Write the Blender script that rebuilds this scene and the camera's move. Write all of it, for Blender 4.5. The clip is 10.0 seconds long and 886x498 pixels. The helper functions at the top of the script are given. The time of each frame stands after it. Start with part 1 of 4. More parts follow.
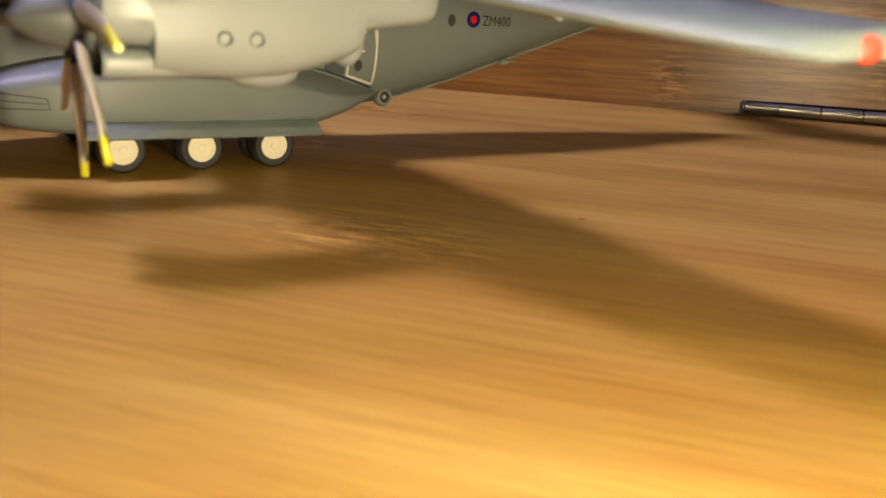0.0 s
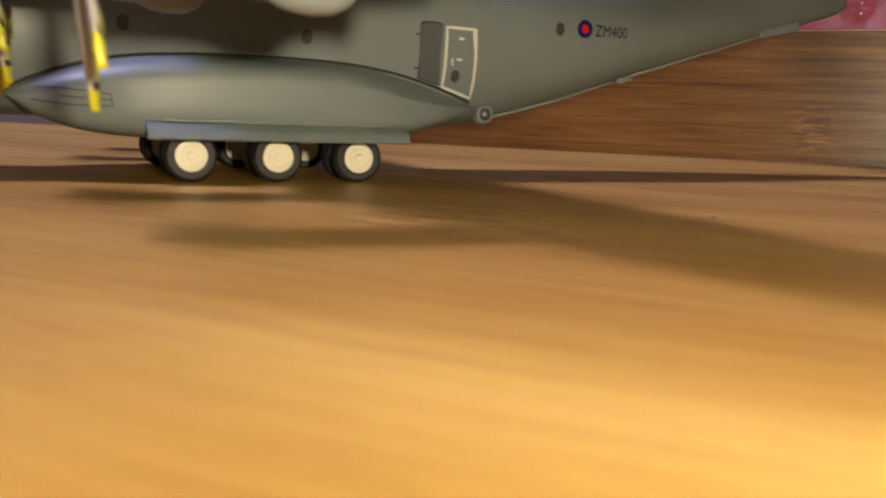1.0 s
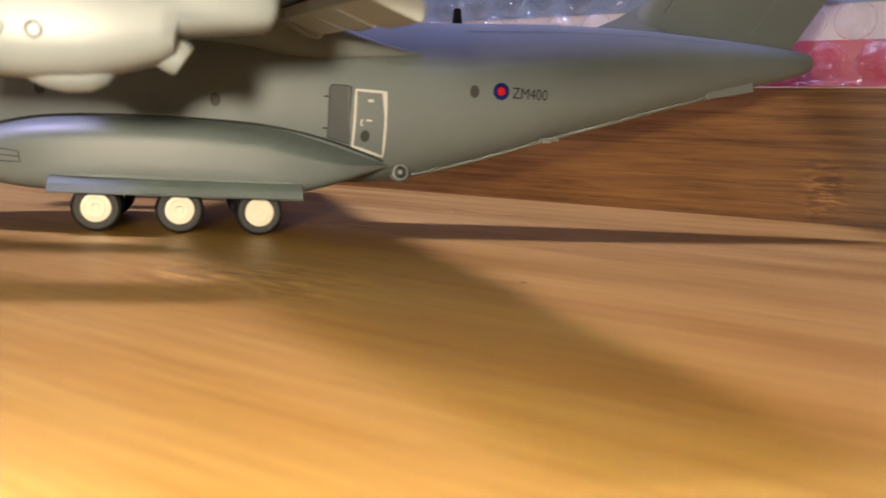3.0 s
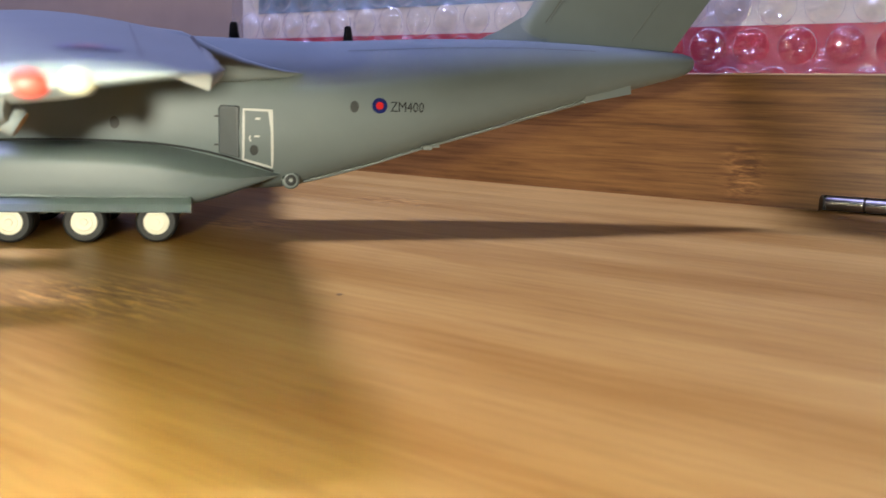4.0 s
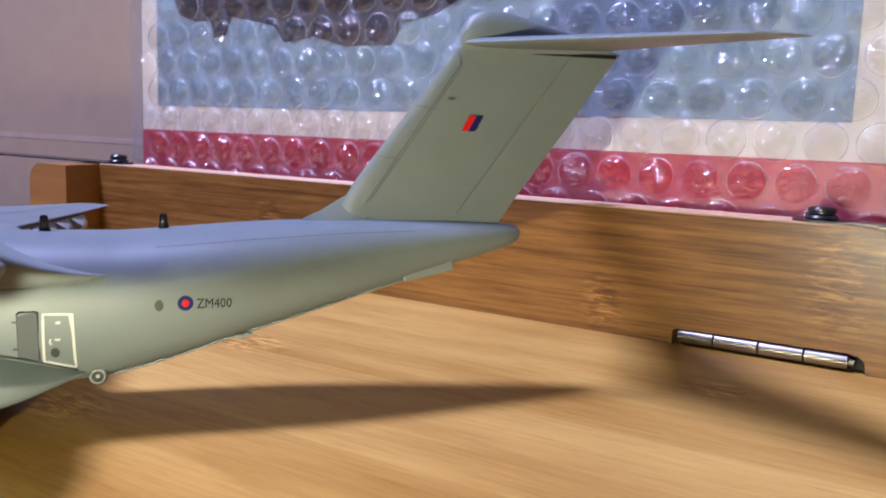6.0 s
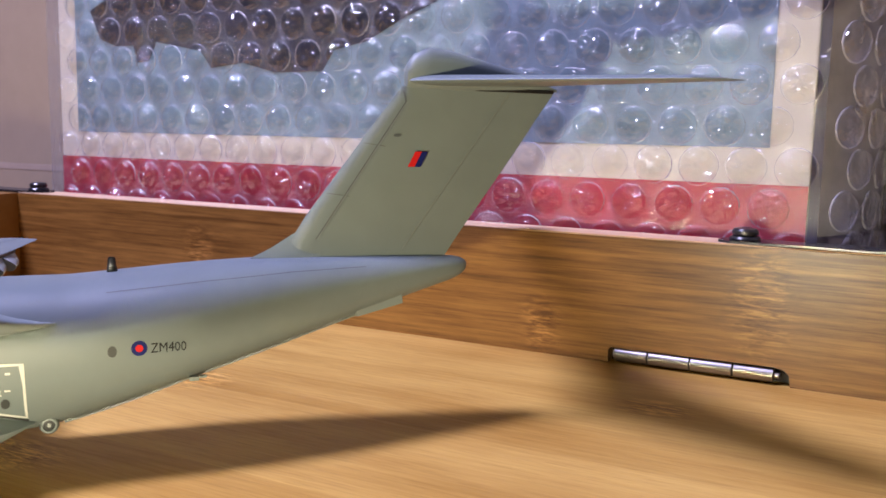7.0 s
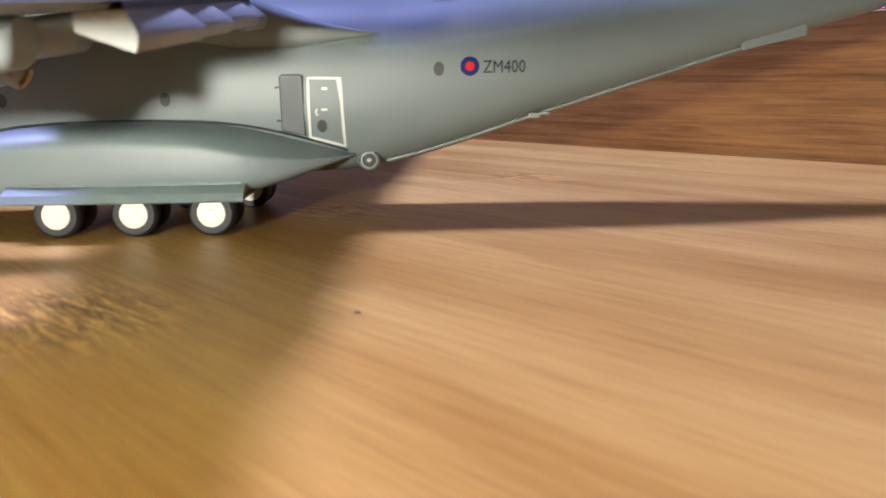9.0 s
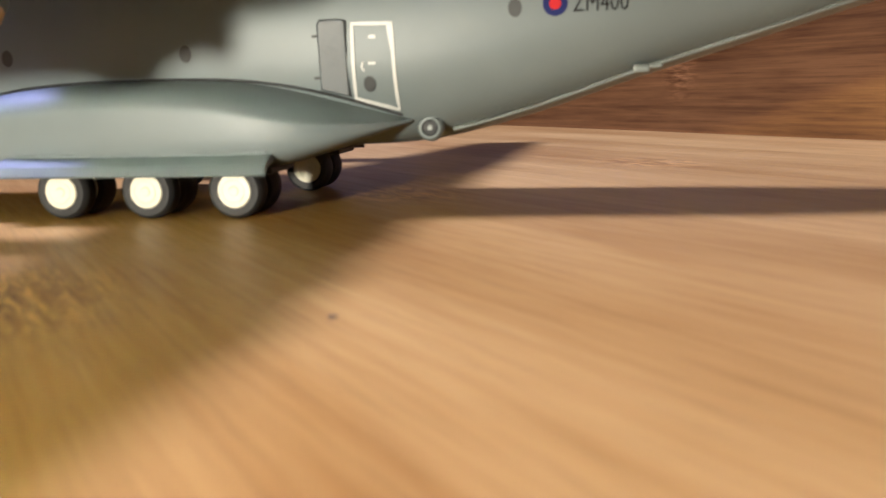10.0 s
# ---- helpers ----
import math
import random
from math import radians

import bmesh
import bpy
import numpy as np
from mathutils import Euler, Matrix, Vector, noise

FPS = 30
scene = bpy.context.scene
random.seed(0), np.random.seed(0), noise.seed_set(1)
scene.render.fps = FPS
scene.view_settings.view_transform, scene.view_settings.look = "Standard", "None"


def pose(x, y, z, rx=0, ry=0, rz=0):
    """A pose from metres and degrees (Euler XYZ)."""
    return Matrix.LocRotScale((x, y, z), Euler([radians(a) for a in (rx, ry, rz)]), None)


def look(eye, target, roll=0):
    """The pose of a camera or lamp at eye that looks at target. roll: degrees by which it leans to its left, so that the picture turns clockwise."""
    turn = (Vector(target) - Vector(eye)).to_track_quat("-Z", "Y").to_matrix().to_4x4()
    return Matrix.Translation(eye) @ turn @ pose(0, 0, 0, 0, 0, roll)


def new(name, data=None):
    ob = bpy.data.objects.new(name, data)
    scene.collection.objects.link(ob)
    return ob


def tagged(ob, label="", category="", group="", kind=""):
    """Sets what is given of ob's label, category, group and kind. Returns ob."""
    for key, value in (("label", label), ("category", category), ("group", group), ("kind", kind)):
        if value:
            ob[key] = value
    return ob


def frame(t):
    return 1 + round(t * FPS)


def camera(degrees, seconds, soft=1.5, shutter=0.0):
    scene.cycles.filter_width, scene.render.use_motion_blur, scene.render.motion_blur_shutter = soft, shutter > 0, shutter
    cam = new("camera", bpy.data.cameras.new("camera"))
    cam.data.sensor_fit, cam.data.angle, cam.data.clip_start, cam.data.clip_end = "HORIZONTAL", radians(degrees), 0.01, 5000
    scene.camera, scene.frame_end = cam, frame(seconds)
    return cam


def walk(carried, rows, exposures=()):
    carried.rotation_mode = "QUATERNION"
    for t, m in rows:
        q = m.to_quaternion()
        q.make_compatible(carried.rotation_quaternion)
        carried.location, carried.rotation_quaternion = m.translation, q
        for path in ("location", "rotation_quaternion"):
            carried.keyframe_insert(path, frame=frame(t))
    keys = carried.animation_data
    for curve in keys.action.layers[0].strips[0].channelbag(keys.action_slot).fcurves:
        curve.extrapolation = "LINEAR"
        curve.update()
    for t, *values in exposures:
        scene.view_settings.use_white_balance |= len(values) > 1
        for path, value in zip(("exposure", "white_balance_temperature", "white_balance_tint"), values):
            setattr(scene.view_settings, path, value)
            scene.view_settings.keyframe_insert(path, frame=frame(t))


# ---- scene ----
cam = camera(53.00, 10.0, shutter=0.4)
cam.data.dof.use_dof, cam.data.dof.focus_distance, cam.data.dof.aperture_fstop = True, 0.182, 58.0
PATH = [
    (0, (-0.03833, -0.14358, 0.02465), (0.03954, -0.02147, -0.01441), 3.35),
    (0.2, (-0.03485, -0.14029, 0.02182), (0.04094, -0.01612, -0.01476), 3.30),
    (0.4, (-0.03113, -0.13674, 0.01889), (0.04036, -0.00902, -0.01395), 2.97),
    (0.5, (-0.02962, -0.13519, 0.01767), (0.03964, -0.00581, -0.01335), 2.55),
    (0.8, (-0.02773, -0.13331, 0.01227), (0.03697, -0.00073, -0.01487), 2.42),
    (1, (-0.02719, -0.13243, 0.00954), (0.03303, 0.00312, -0.01285), 2.01),
    (1.2, (-0.02670, -0.13060, 0.00787), (0.03023, 0.00701, -0.01010), 1.74),
    (1.3, (-0.02659, -0.13019, 0.00715), (0.02891, 0.00831, -0.00829), 1.59),
    (1.5, (-0.02360, -0.12830, 0.00656), (0.02840, 0.01170, -0.00745), 1.75),
    (1.8, (-0.02051, -0.12801, 0.00962), (0.02647, 0.01401, -0.00141), 1.99),
    (2, (-0.01805, -0.12826, 0.01144), (0.02864, 0.01384, 0.00007), 2.56),
    (2.2, (-0.01404, -0.12960, 0.01197), (0.03235, 0.01257, 0.00030), 2.84),
    (2.5, (-0.00908, -0.13582, 0.01206), (0.03436, 0.00712, -0.00145), 3.14),
    (2.7, (-0.00511, -0.14009, 0.01214), (0.03743, 0.00301, -0.00241), 3.18),
    (3.8, (0.01684, -0.16475, 0.02028), (0.05466, -0.02121, -0.00132), 1.77),
    (4, (0.02094, -0.16743, 0.02306), (0.05751, -0.02385, -0.00034), 1.85),
    (4.3, (0.02910, -0.17076, 0.02877), (0.06450, -0.02711, 0.00398), 1.77),
    (4.5, (0.03382, -0.17283, 0.03293), (0.06847, -0.02914, 0.00736), 1.84),
    (4.8, (0.03760, -0.17217, 0.03927), (0.07285, -0.02873, 0.01317), 2.00),
    (5, (0.03946, -0.17125, 0.04297), (0.07464, -0.02759, 0.01799), 1.92),
    (5.3, (0.04260, -0.17115, 0.04692), (0.07849, -0.02736, 0.02376), 1.77),
    (5.5, (0.04488, -0.17208, 0.04888), (0.08210, -0.02862, 0.02579), 1.96),
    (5.8, (0.04744, -0.17284, 0.05289), (0.08706, -0.02976, 0.03151), 1.78),
    (6, (0.04837, -0.17222, 0.05592), (0.08987, -0.02964, 0.03474), 1.83),
    (6.2, (0.04889, -0.17247, 0.05911), (0.09242, -0.03037, 0.03885), 1.83),
    (7.3, (0.03231, -0.17305, 0.06131), (0.09007, -0.03610, 0.04106), 0.62),
    (7.5, (0.02493, -0.17339, 0.05903), (0.08284, -0.03674, 0.03729), 0.34),
    (7.8, (0.01690, -0.16878, 0.04630), (0.07092, -0.03082, 0.02280), -0.03),
    (8, (0.01553, -0.16538, 0.03579), (0.06257, -0.02527, 0.01020), -0.16),
    (8.2, (0.01984, -0.16310, 0.02846), (0.05722, -0.02028, 0.00193), -0.50),
    (8.5, (0.03207, -0.15606, 0.02303), (0.05157, -0.00987, -0.00436), -0.57),
    (8.8, (0.03986, -0.14729, 0.02207), (0.04639, -0.00019, -0.00659), -0.75),
    (9, (0.04309, -0.14215, 0.02205), (0.04387, 0.00505, -0.00680), -0.94),
    (9.2, (0.04515, -0.13762, 0.02138), (0.03992, 0.00847, -0.01220), -1.16),
    (9.3, (0.04621, -0.13521, 0.02063), (0.03918, 0.01107, -0.01183), -1.13),
    (9.4, (0.04749, -0.13054, 0.01999), (0.03859, 0.01567, -0.01229), -1.61),
    (9.5, (0.04841, -0.13065, 0.01948), (0.03775, 0.01577, -0.01130), -1.35),
    (9.7, (0.04955, -0.12010, 0.01765), (0.03219, 0.02624, -0.01035), -1.79),
    (10, (0.05205, -0.11472, 0.01468), (0.02721, 0.03071, -0.01242), -1.64),
]
walk(cam, [(t, look(eye, target, roll)) for t, eye, target, roll in PATH], [(0, -1.25, 9000, 13), (1.0, -1.37, 7800, 17), (1.5, -1.24, 8000, 16), (2.0, -1.0, 8100, 15), (2.5, -0.95, 7850, 27), (3.8, -0.81, 6400, 9), (4.5, -0.48, 6250, 10), (6, -0.19, 6750, 6), (7.5, -0.21, 7550, 10), (8.0, -0.36, 7500, 11), (8.5, -0.50, 6400, 13), (9.0, -0.36, 5950, 15), (9.5, -0.41, 5700, 13), (10, -0.36, 6250, 16)])

# ---- world and light ----
world = bpy.data.worlds.new("room_air")
world.use_nodes = True
world.node_tree.nodes["Background"].inputs[0].default_value = (0.62, 0.55, 0.6, 1)
world.node_tree.nodes["Background"].inputs[1].default_value = 0.006
scene.world = world


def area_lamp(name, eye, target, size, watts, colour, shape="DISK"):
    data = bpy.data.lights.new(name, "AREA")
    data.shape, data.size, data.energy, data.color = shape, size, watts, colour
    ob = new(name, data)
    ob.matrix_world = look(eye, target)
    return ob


# the cool desk lamp over the tray, a weak unseen fill lamp added high up, and the small torch that shines from beside
# the viewer
area_lamp("desk_lamp", (-0.42, 0.09, 1.00), (0, 0, 0), 0.24, 37.5, (0.49, 0.51, 1.0))
area_lamp("fill_light", (0.35, -1.0, 1.60), (0.05, 0, 0), 0.9, 0.35, (0.98, 0.93, 0.95))
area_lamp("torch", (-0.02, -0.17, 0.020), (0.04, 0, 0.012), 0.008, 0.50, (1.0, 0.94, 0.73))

# ---- small tools: all lengths below are in centimetres ----
CM = 0.01
RIM_ANGLE = -49.7
TURN = Matrix.Rotation(radians(RIM_ANGLE), 4, "Z")
RIM_OUT = 15.0


def tray(u, v, z):
    """A place given along the tray's back board, behind its inner face, and up."""
    return TURN @ Vector((u, RIM_OUT + v, z))


def part(name, bm, material, parent=None, label="", smooth=False, at=None):
    me = bpy.data.meshes.new(name)
    bmesh.ops.recalc_face_normals(bm, faces=bm.faces)
    for v in bm.verts:
        v.co *= CM
    bm.to_mesh(me)
    bm.free()
    for m in material if isinstance(material, (list, tuple)) else [material]:
        me.materials.append(m)
    if smooth:
        me.polygons.foreach_set("use_smooth", [True] * len(me.polygons))
        me.set_sharp_from_angle(angle=radians(38))
    return piece(name, me, parent, label, at)


def piece(name, me, parent=None, label="", at=None):
    ob = new(name, me)
    ob.parent = parent
    if at is not None:
        ob.matrix_basis = at
    if label:
        tagged(ob, label)
    return ob


def place(x, y, z, rx=0, ry=0, rz=0):
    return pose(x * CM, y * CM, z * CM, rx, ry, rz)


def thing(name, label, category, group="", kind=""):
    ob = new(name)
    ob.empty_display_size = 0.01
    return tagged(ob, label, category, group, kind)


def loft(rings, closed=True, caps=True, bm=None):
    """Skin over rings of equally many points."""
    bm = bm or bmesh.new()
    rows = [[bm.verts.new(p) for p in ring] for ring in rings]
    n = len(rows[0])
    for a, b in zip(rows, rows[1:]):
        for i in range(n if closed else n - 1):
            j = (i + 1) % n
            bm.faces.new((a[i], a[j], b[j], b[i]))
    if caps and closed:
        bm.faces.new(rows[0][::-1])
        bm.faces.new(rows[-1])
    return bm


def box(x0, y0, z0, x1, y1, z1, bevel=0.0, m=None, bm=None):
    own = bmesh.new()
    bmesh.ops.create_cube(own, size=1)
    for v in own.verts:
        v.co = Vector((x0 + (v.co.x + 0.5) * (x1 - x0), y0 + (v.co.y + 0.5) * (y1 - y0), z0 + (v.co.z + 0.5) * (z1 - z0)))
    if bevel:
        bmesh.ops.bevel(own, geom=own.edges[:], offset=bevel, segments=2, affect="EDGES", profile=0.6)
    if m:
        bmesh.ops.transform(own, matrix=m, verts=own.verts)
    return own


def lathe(profile, axis="y", segments=32, at=(0, 0, 0)):
    """A turned body from (along, radius) pairs."""
    rings = []
    for along, r in profile:
        ring = []
        for k in range(segments):
            a = 2 * math.pi * k / segments
            c, s = r * math.cos(a), r * math.sin(a)
            p = {"y": (c, along, s), "x": (along, c, s), "z": (c, s, along)}[axis]
            ring.append(Vector(p) + Vector(at))
        rings.append(ring)
    return loft(rings)


def tube(points, r, sides=8, closed=False):
    """A thin rod along points."""
    pts = [Vector(p) for p in points]
    rings = []
    n = len(pts)
    for i, p in enumerate(pts):
        a = pts[(i - 1) % n] if closed or i else p
        b = pts[(i + 1) % n] if closed or i < n - 1 else p
        d = (b - a).normalized()
        side = d.cross(Vector((0, 0, 1)))
        side = side.normalized() if side.length > 1e-4 else Vector((1, 0, 0))
        up = side.cross(d)
        rings.append([p + r * (math.cos(t) * side + math.sin(t) * up) for t in (2 * math.pi * k / sides for k in range(sides))])
    if closed:
        rings.append(rings[0])
    return loft(rings, caps=not closed)


def lerp_rows(rows, x):
    """Values of the rows at x, smoothly between them."""
    if x <= rows[0][0]:
        return rows[0][1:]
    for i in range(len(rows) - 1):
        a, b = rows[i], rows[i + 1]
        if x <= b[0]:
            f = (x - a[0]) / (b[0] - a[0])
            p = rows[max(i - 1, 0)]
            q = rows[min(i + 2, len(rows) - 1)]
            out = []
            for k in range(1, len(a)):
                h = b[0] - a[0]
                ma = (b[k] - p[k]) / (b[0] - p[0]) * h
                mb = (q[k] - a[k]) / (q[0] - a[0]) * h
                f2, f3 = f * f, f * f * f
                out.append((2 * f3 - 3 * f2 + 1) * a[k] + (f3 - 2 * f2 + f) * ma + (3 * f2 - 2 * f3) * b[k] + (f3 - f2) * mb)
            return out
    return rows[-1][1:]


# ---- materials ----
def nodes_of(name):
    m = bpy.data.materials.new(name)
    m.use_nodes = True
    t = m.node_tree
    return m, t, t.nodes["Principled BSDF"]


def add(t, kind, **values):
    n = t.nodes.new(kind)
    for key, v in values.items():
        if key.startswith("i_"):
            key = key[2:]
            n.inputs[int(key) if key.isdigit() else key.replace("_", " ")].default_value = v
        elif key == "op":
            n.operation = v
        elif key == "blend":
            n.blend_type = v
    return n


def wire(t, a, out, b, inp):
    t.links.new(a.outputs[out], b.inputs[inp])


def scaled(t, scale, turn=0.0, coords="Object"):
    tc = add(t, "ShaderNodeTexCoord")
    spin = add(t, "ShaderNodeMapping")
    spin.inputs["Rotation"].default_value = (0, 0, radians(turn))
    wire(t, tc, coords, spin, "Vector")
    mp = add(t, "ShaderNodeMapping")
    mp.inputs["Scale"].default_value = [100 * s for s in (scale if isinstance(scale, tuple) else (scale,) * 3)]
    wire(t, spin, "Vector", mp, "Vector")
    return mp


def noise_node(t, scale, detail=4.0, rough=0.55, turn=0.0, distort=0.0):
    mp = scaled(t, scale, turn)
    n = add(t, "ShaderNodeTexNoise", i_Scale=1.0, i_Detail=detail, i_Roughness=rough, i_Distortion=distort)
    wire(t, mp, "Vector", n, "Vector")
    return n


def ramp(t, source, out, stops):
    r = add(t, "ShaderNodeValToRGB")
    while len(r.color_ramp.elements) < len(stops):
        r.color_ramp.elements.new(0.5)
    for e, (pos, c) in zip(r.color_ramp.elements, stops):
        e.position, e.color = pos, (*c, 1) if len(c) == 3 else c
    wire(t, source, out, r, "Fac")
    return r


def mix(t, fac, a, b, blend="MIX"):
    m = t.nodes.new("ShaderNodeMix")
    m.data_type, m.blend_type = "RGBA", blend
    for slot, v in ((0, fac), (6, a), (7, b)):
        if isinstance(v, tuple) and hasattr(v[0], "outputs"):
            t.links.new(v[0].outputs[v[1]], m.inputs[slot])
        else:
            m.inputs[slot].default_value = v if not isinstance(v, tuple) or len(v) == 4 else (*v, 1)
    return m


def bump(t, bsdf, source, out, strength, distance):
    b = add(t, "ShaderNodeBump", i_Strength=strength, i_Distance=distance)
    wire(t, source, out, b, "Height")
    wire(t, b, "Normal", bsdf, "Normal")
    return b


def painted(name, colour, rough=0.42, vary=0.12, metal=0.0, grain=0.02, fleck=3.0, spec=0.5):
    """Paint or plastic with faint mottling and fine relief."""
    m, t, b = nodes_of(name)
    wide = noise_node(t, 0.9, 4)
    low = tuple(c * (1 - vary) for c in colour)
    high = tuple(min(1, c * (1 + vary)) for c in colour)
    r = ramp(t, wide, "Fac", [(0.3, low), (0.7, high)])
    wire(t, r, "Color", b, "Base Color")
    fine = noise_node(t, 14 * fleck, 3)
    rr = ramp(t, fine, "Fac", [(0.3, (rough * 0.85,) * 3), (0.7, (min(1, rough * 1.15),) * 3)])
    wire(t, rr, "Color", b, "Roughness")
    b.inputs["Metallic"].default_value = metal
    b.inputs["Specular IOR Level"].default_value = spec
    bump(t, b, fine, "Fac", grain * 10, 0.00003)
    return m


def bamboo(name, across, knots, dark, light, rough=0.36, fibres=0.30, bands=1.1, sheen=0.0, gain=1.0, long=0.2, zones=0.0, hairy=0.65, spec=0.5):
    """Laminated bamboo: strips, long fibres and the clustered marks of its nodes, in the tray's own directions."""
    m, t, b = nodes_of(name)
    turn = -RIM_ANGLE
    base = scaled(t, 1.0, turn)
    sep = add(t, "ShaderNodeSeparateXYZ")
    wire(t, base, "Vector", sep, "Vector")
    lane = add(t, "ShaderNodeMath", op="DIVIDE", i_1=1.9)
    wire(t, sep, across, lane, 0)
    number = add(t, "ShaderNodeMath", op="FLOOR")
    wire(t, lane, "Value", number, 0)
    white = add(t, "ShaderNodeTexWhiteNoise")
    white.noise_dimensions = "1D"
    wire(t, number, "Value", white, "W")
    streak = noise_node(t, (0.05, bands, bands), 3, 0.5, turn, 0.3)
    fibre = noise_node(t, (long, 8.0, 8.0), 6, 0.65, turn, 0.15)
    hair = noise_node(t, (long * 1.6, 20.0, 20.0), 4, 0.7, turn, 0.1)
    zone = noise_node(t, (0.10, 0.33, 0.33), 3, 0.55, turn, 0.4)
    total = add(t, "ShaderNodeMath", op="MULTIPLY_ADD", i_1=fibres)
    wire(t, fibre, "Fac", total, 0)
    half = add(t, "ShaderNodeMath", op="MULTIPLY_ADD", i_1=gain, i_2=0.44 - gain / 2 - fibres / 2)
    wire(t, streak, "Fac", half, 0)
    wire(t, half, "Value", total, 2)
    strip = add(t, "ShaderNodeMath", op="MULTIPLY_ADD", i_1=0.16)
    wire(t, white, "Value", strip, 0)
    wire(t, total, "Value", strip, 2)
    broad = add(t, "ShaderNodeMath", op="MULTIPLY_ADD", i_1=zones)
    wire(t, zone, "Fac", broad, 0)
    wire(t, strip, "Value", broad, 2)
    strip = add(t, "ShaderNodeMath", op="SUBTRACT", i_1=zones / 2)
    wire(t, broad, "Value", strip, 0)
    mid = tuple((a + c) / 2 for a, c in zip(dark, light))
    colour = ramp(t, strip, "Value", [(0.30, dark), (0.5, mid), (0.71, light)])
    hairs = ramp(t, hair, "Fac", [(0.34, (0.66, 0.60, 0.52)), (0.48, (1.0, 1.0, 1.0)), (0.66, (1.10, 1.10, 1.10))])
    tinted = mix(t, hairy, (colour, "Color"), (hairs, "Color"), "MULTIPLY")
    last = (tinted, 2)
    speck = noise_node(t, (1.5, 8.0, 8.0), 5, 0.7, turn, 0.8)
    spots = ramp(t, speck, "Fac", [(0.38, (0.50, 0.40, 0.33)), (0.50, (1.0, 1.0, 1.0)), (0.60, (1.75, 1.8, 2.0))])
    for ku, kv, kz, wide, tall in knots:
        off = add(t, "ShaderNodeVectorMath", op="SUBTRACT")
        wire(t, base, "Vector", off, 0)
        off.inputs[1].default_value = (ku, kv, kz)
        squash = add(t, "ShaderNodeVectorMath", op="DIVIDE")
        wire(t, off, "Vector", squash, 0)
        squash.inputs[1].default_value = (wide, tall, tall)
        length = add(t, "ShaderNodeVectorMath", op="LENGTH")
        wire(t, squash, "Vector", length, 0)
        near = ramp(t, length, "Value", [(0.35, (1, 1, 1)), (1.0, (0, 0, 0))])
        m2 = mix(t, (near, "Color"), (0.0,) * 4, (0.0,) * 4)
        product = mix(t, 1.0, last, (spots, "Color"), "MULTIPLY")
        t.links.new(last[0].outputs[last[1]], m2.inputs[6])
        t.links.new(product.outputs[2], m2.inputs[7])
        last = (m2, 2)
    t.links.new(last[0].outputs[last[1]], b.inputs["Base Color"])
    gloss = ramp(t, fibre, "Fac", [(0.3, (rough + 0.06,) * 3), (0.7, (rough - 0.05,) * 3)])
    wire(t, gloss, "Color", b, "Roughness")
    b.inputs["Specular IOR Level"].default_value = spec
    b.inputs["Sheen Weight"].default_value = sheen
    b.inputs["Sheen Roughness"].default_value = 0.5
    bump(t, b, hair, "Fac", 0.25, 0.00008)
    return m


def rim_uv(x, y):
    p = TURN.inverted() @ Vector((x, y, 0))
    return p.x, p.y


TABLE_KNOTS = [(*rim_uv(x, y), 0, w, h) for x, y, w, h in ((0.65, -5.9, 1.75, 1.35), (15.9, -0.9, 1.1, 0.8), (6.2, 5.0, 1.6, 1.1), (2.6, 0.6, 1.4, 0.9), (24, -9, 1.6, 1.2))]
RIM_KNOTS = [(6.75, RIM_OUT, 0.85, 0.75, 1.0), (12.6, RIM_OUT, 2.2, 1.1, 1.9), (-6.0, RIM_OUT, 1.9, 0.9, 1.2)]
MAT_TABLE = bamboo("bamboo_tabletop", "Y", TABLE_KNOTS, (0.330, 0.158, 0.027), (0.600, 0.370, 0.098), 0.42, 0.32, 0.75, 0.0, 0.45, 0.50, 0.75, 0.55, 0.22)
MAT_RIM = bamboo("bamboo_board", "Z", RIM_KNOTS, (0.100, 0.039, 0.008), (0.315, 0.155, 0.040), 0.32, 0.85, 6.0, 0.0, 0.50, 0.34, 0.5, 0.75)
MAT_SIDE = bamboo("bamboo_side_board", "Z", [], (0.24, 0.11, 0.032), (0.37, 0.19, 0.06), 0.36, 0.20, 2.0, 0.0, 0.3, 0.3, 0.2, 0.15)
MAT_RIM_TOP = bamboo("bamboo_edge", "Y", [], (0.55, 0.33, 0.17), (0.80, 0.58, 0.38), 0.45)
MAT_GREY = painted("aircraft_grey_paint", (0.159, 0.195, 0.199), 0.46, 0.05, grain=0.008, fleck=9)
MAT_GREY_DARK = painted("dark_grey_paint", (0.072, 0.086, 0.092), 0.45, 0.06)
MAT_CREAM = painted("light_grey_paint", (0.215, 0.25, 0.258), 0.4, 0.05)
MAT_FLAP = painted("flap_pale_paint", (0.33, 0.36, 0.345), 0.5, 0.05)
MAT_LINE = painted("panel_line_paint", (0.035, 0.037, 0.037), 0.6, 0.1)
MAT_FAINT = painted("faint_line_paint", (0.10, 0.115, 0.112), 0.5, 0.05)
MAT_WHITE = painted("white_marking", (0.62, 0.63, 0.60), 0.45, 0.04)
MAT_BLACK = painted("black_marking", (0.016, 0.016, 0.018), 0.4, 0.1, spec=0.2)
MAT_RED = painted("red_marking", (0.55, 0.015, 0.018), 0.4, 0.06, spec=0.2)
MAT_BLUE = painted("blue_marking", (0.008, 0.014, 0.11), 0.4, 0.06, spec=0.2)
MAT_PALE_ROUNDEL = painted("pale_blue_marking", (0.17, 0.18, 0.27), 0.45, 0.06)
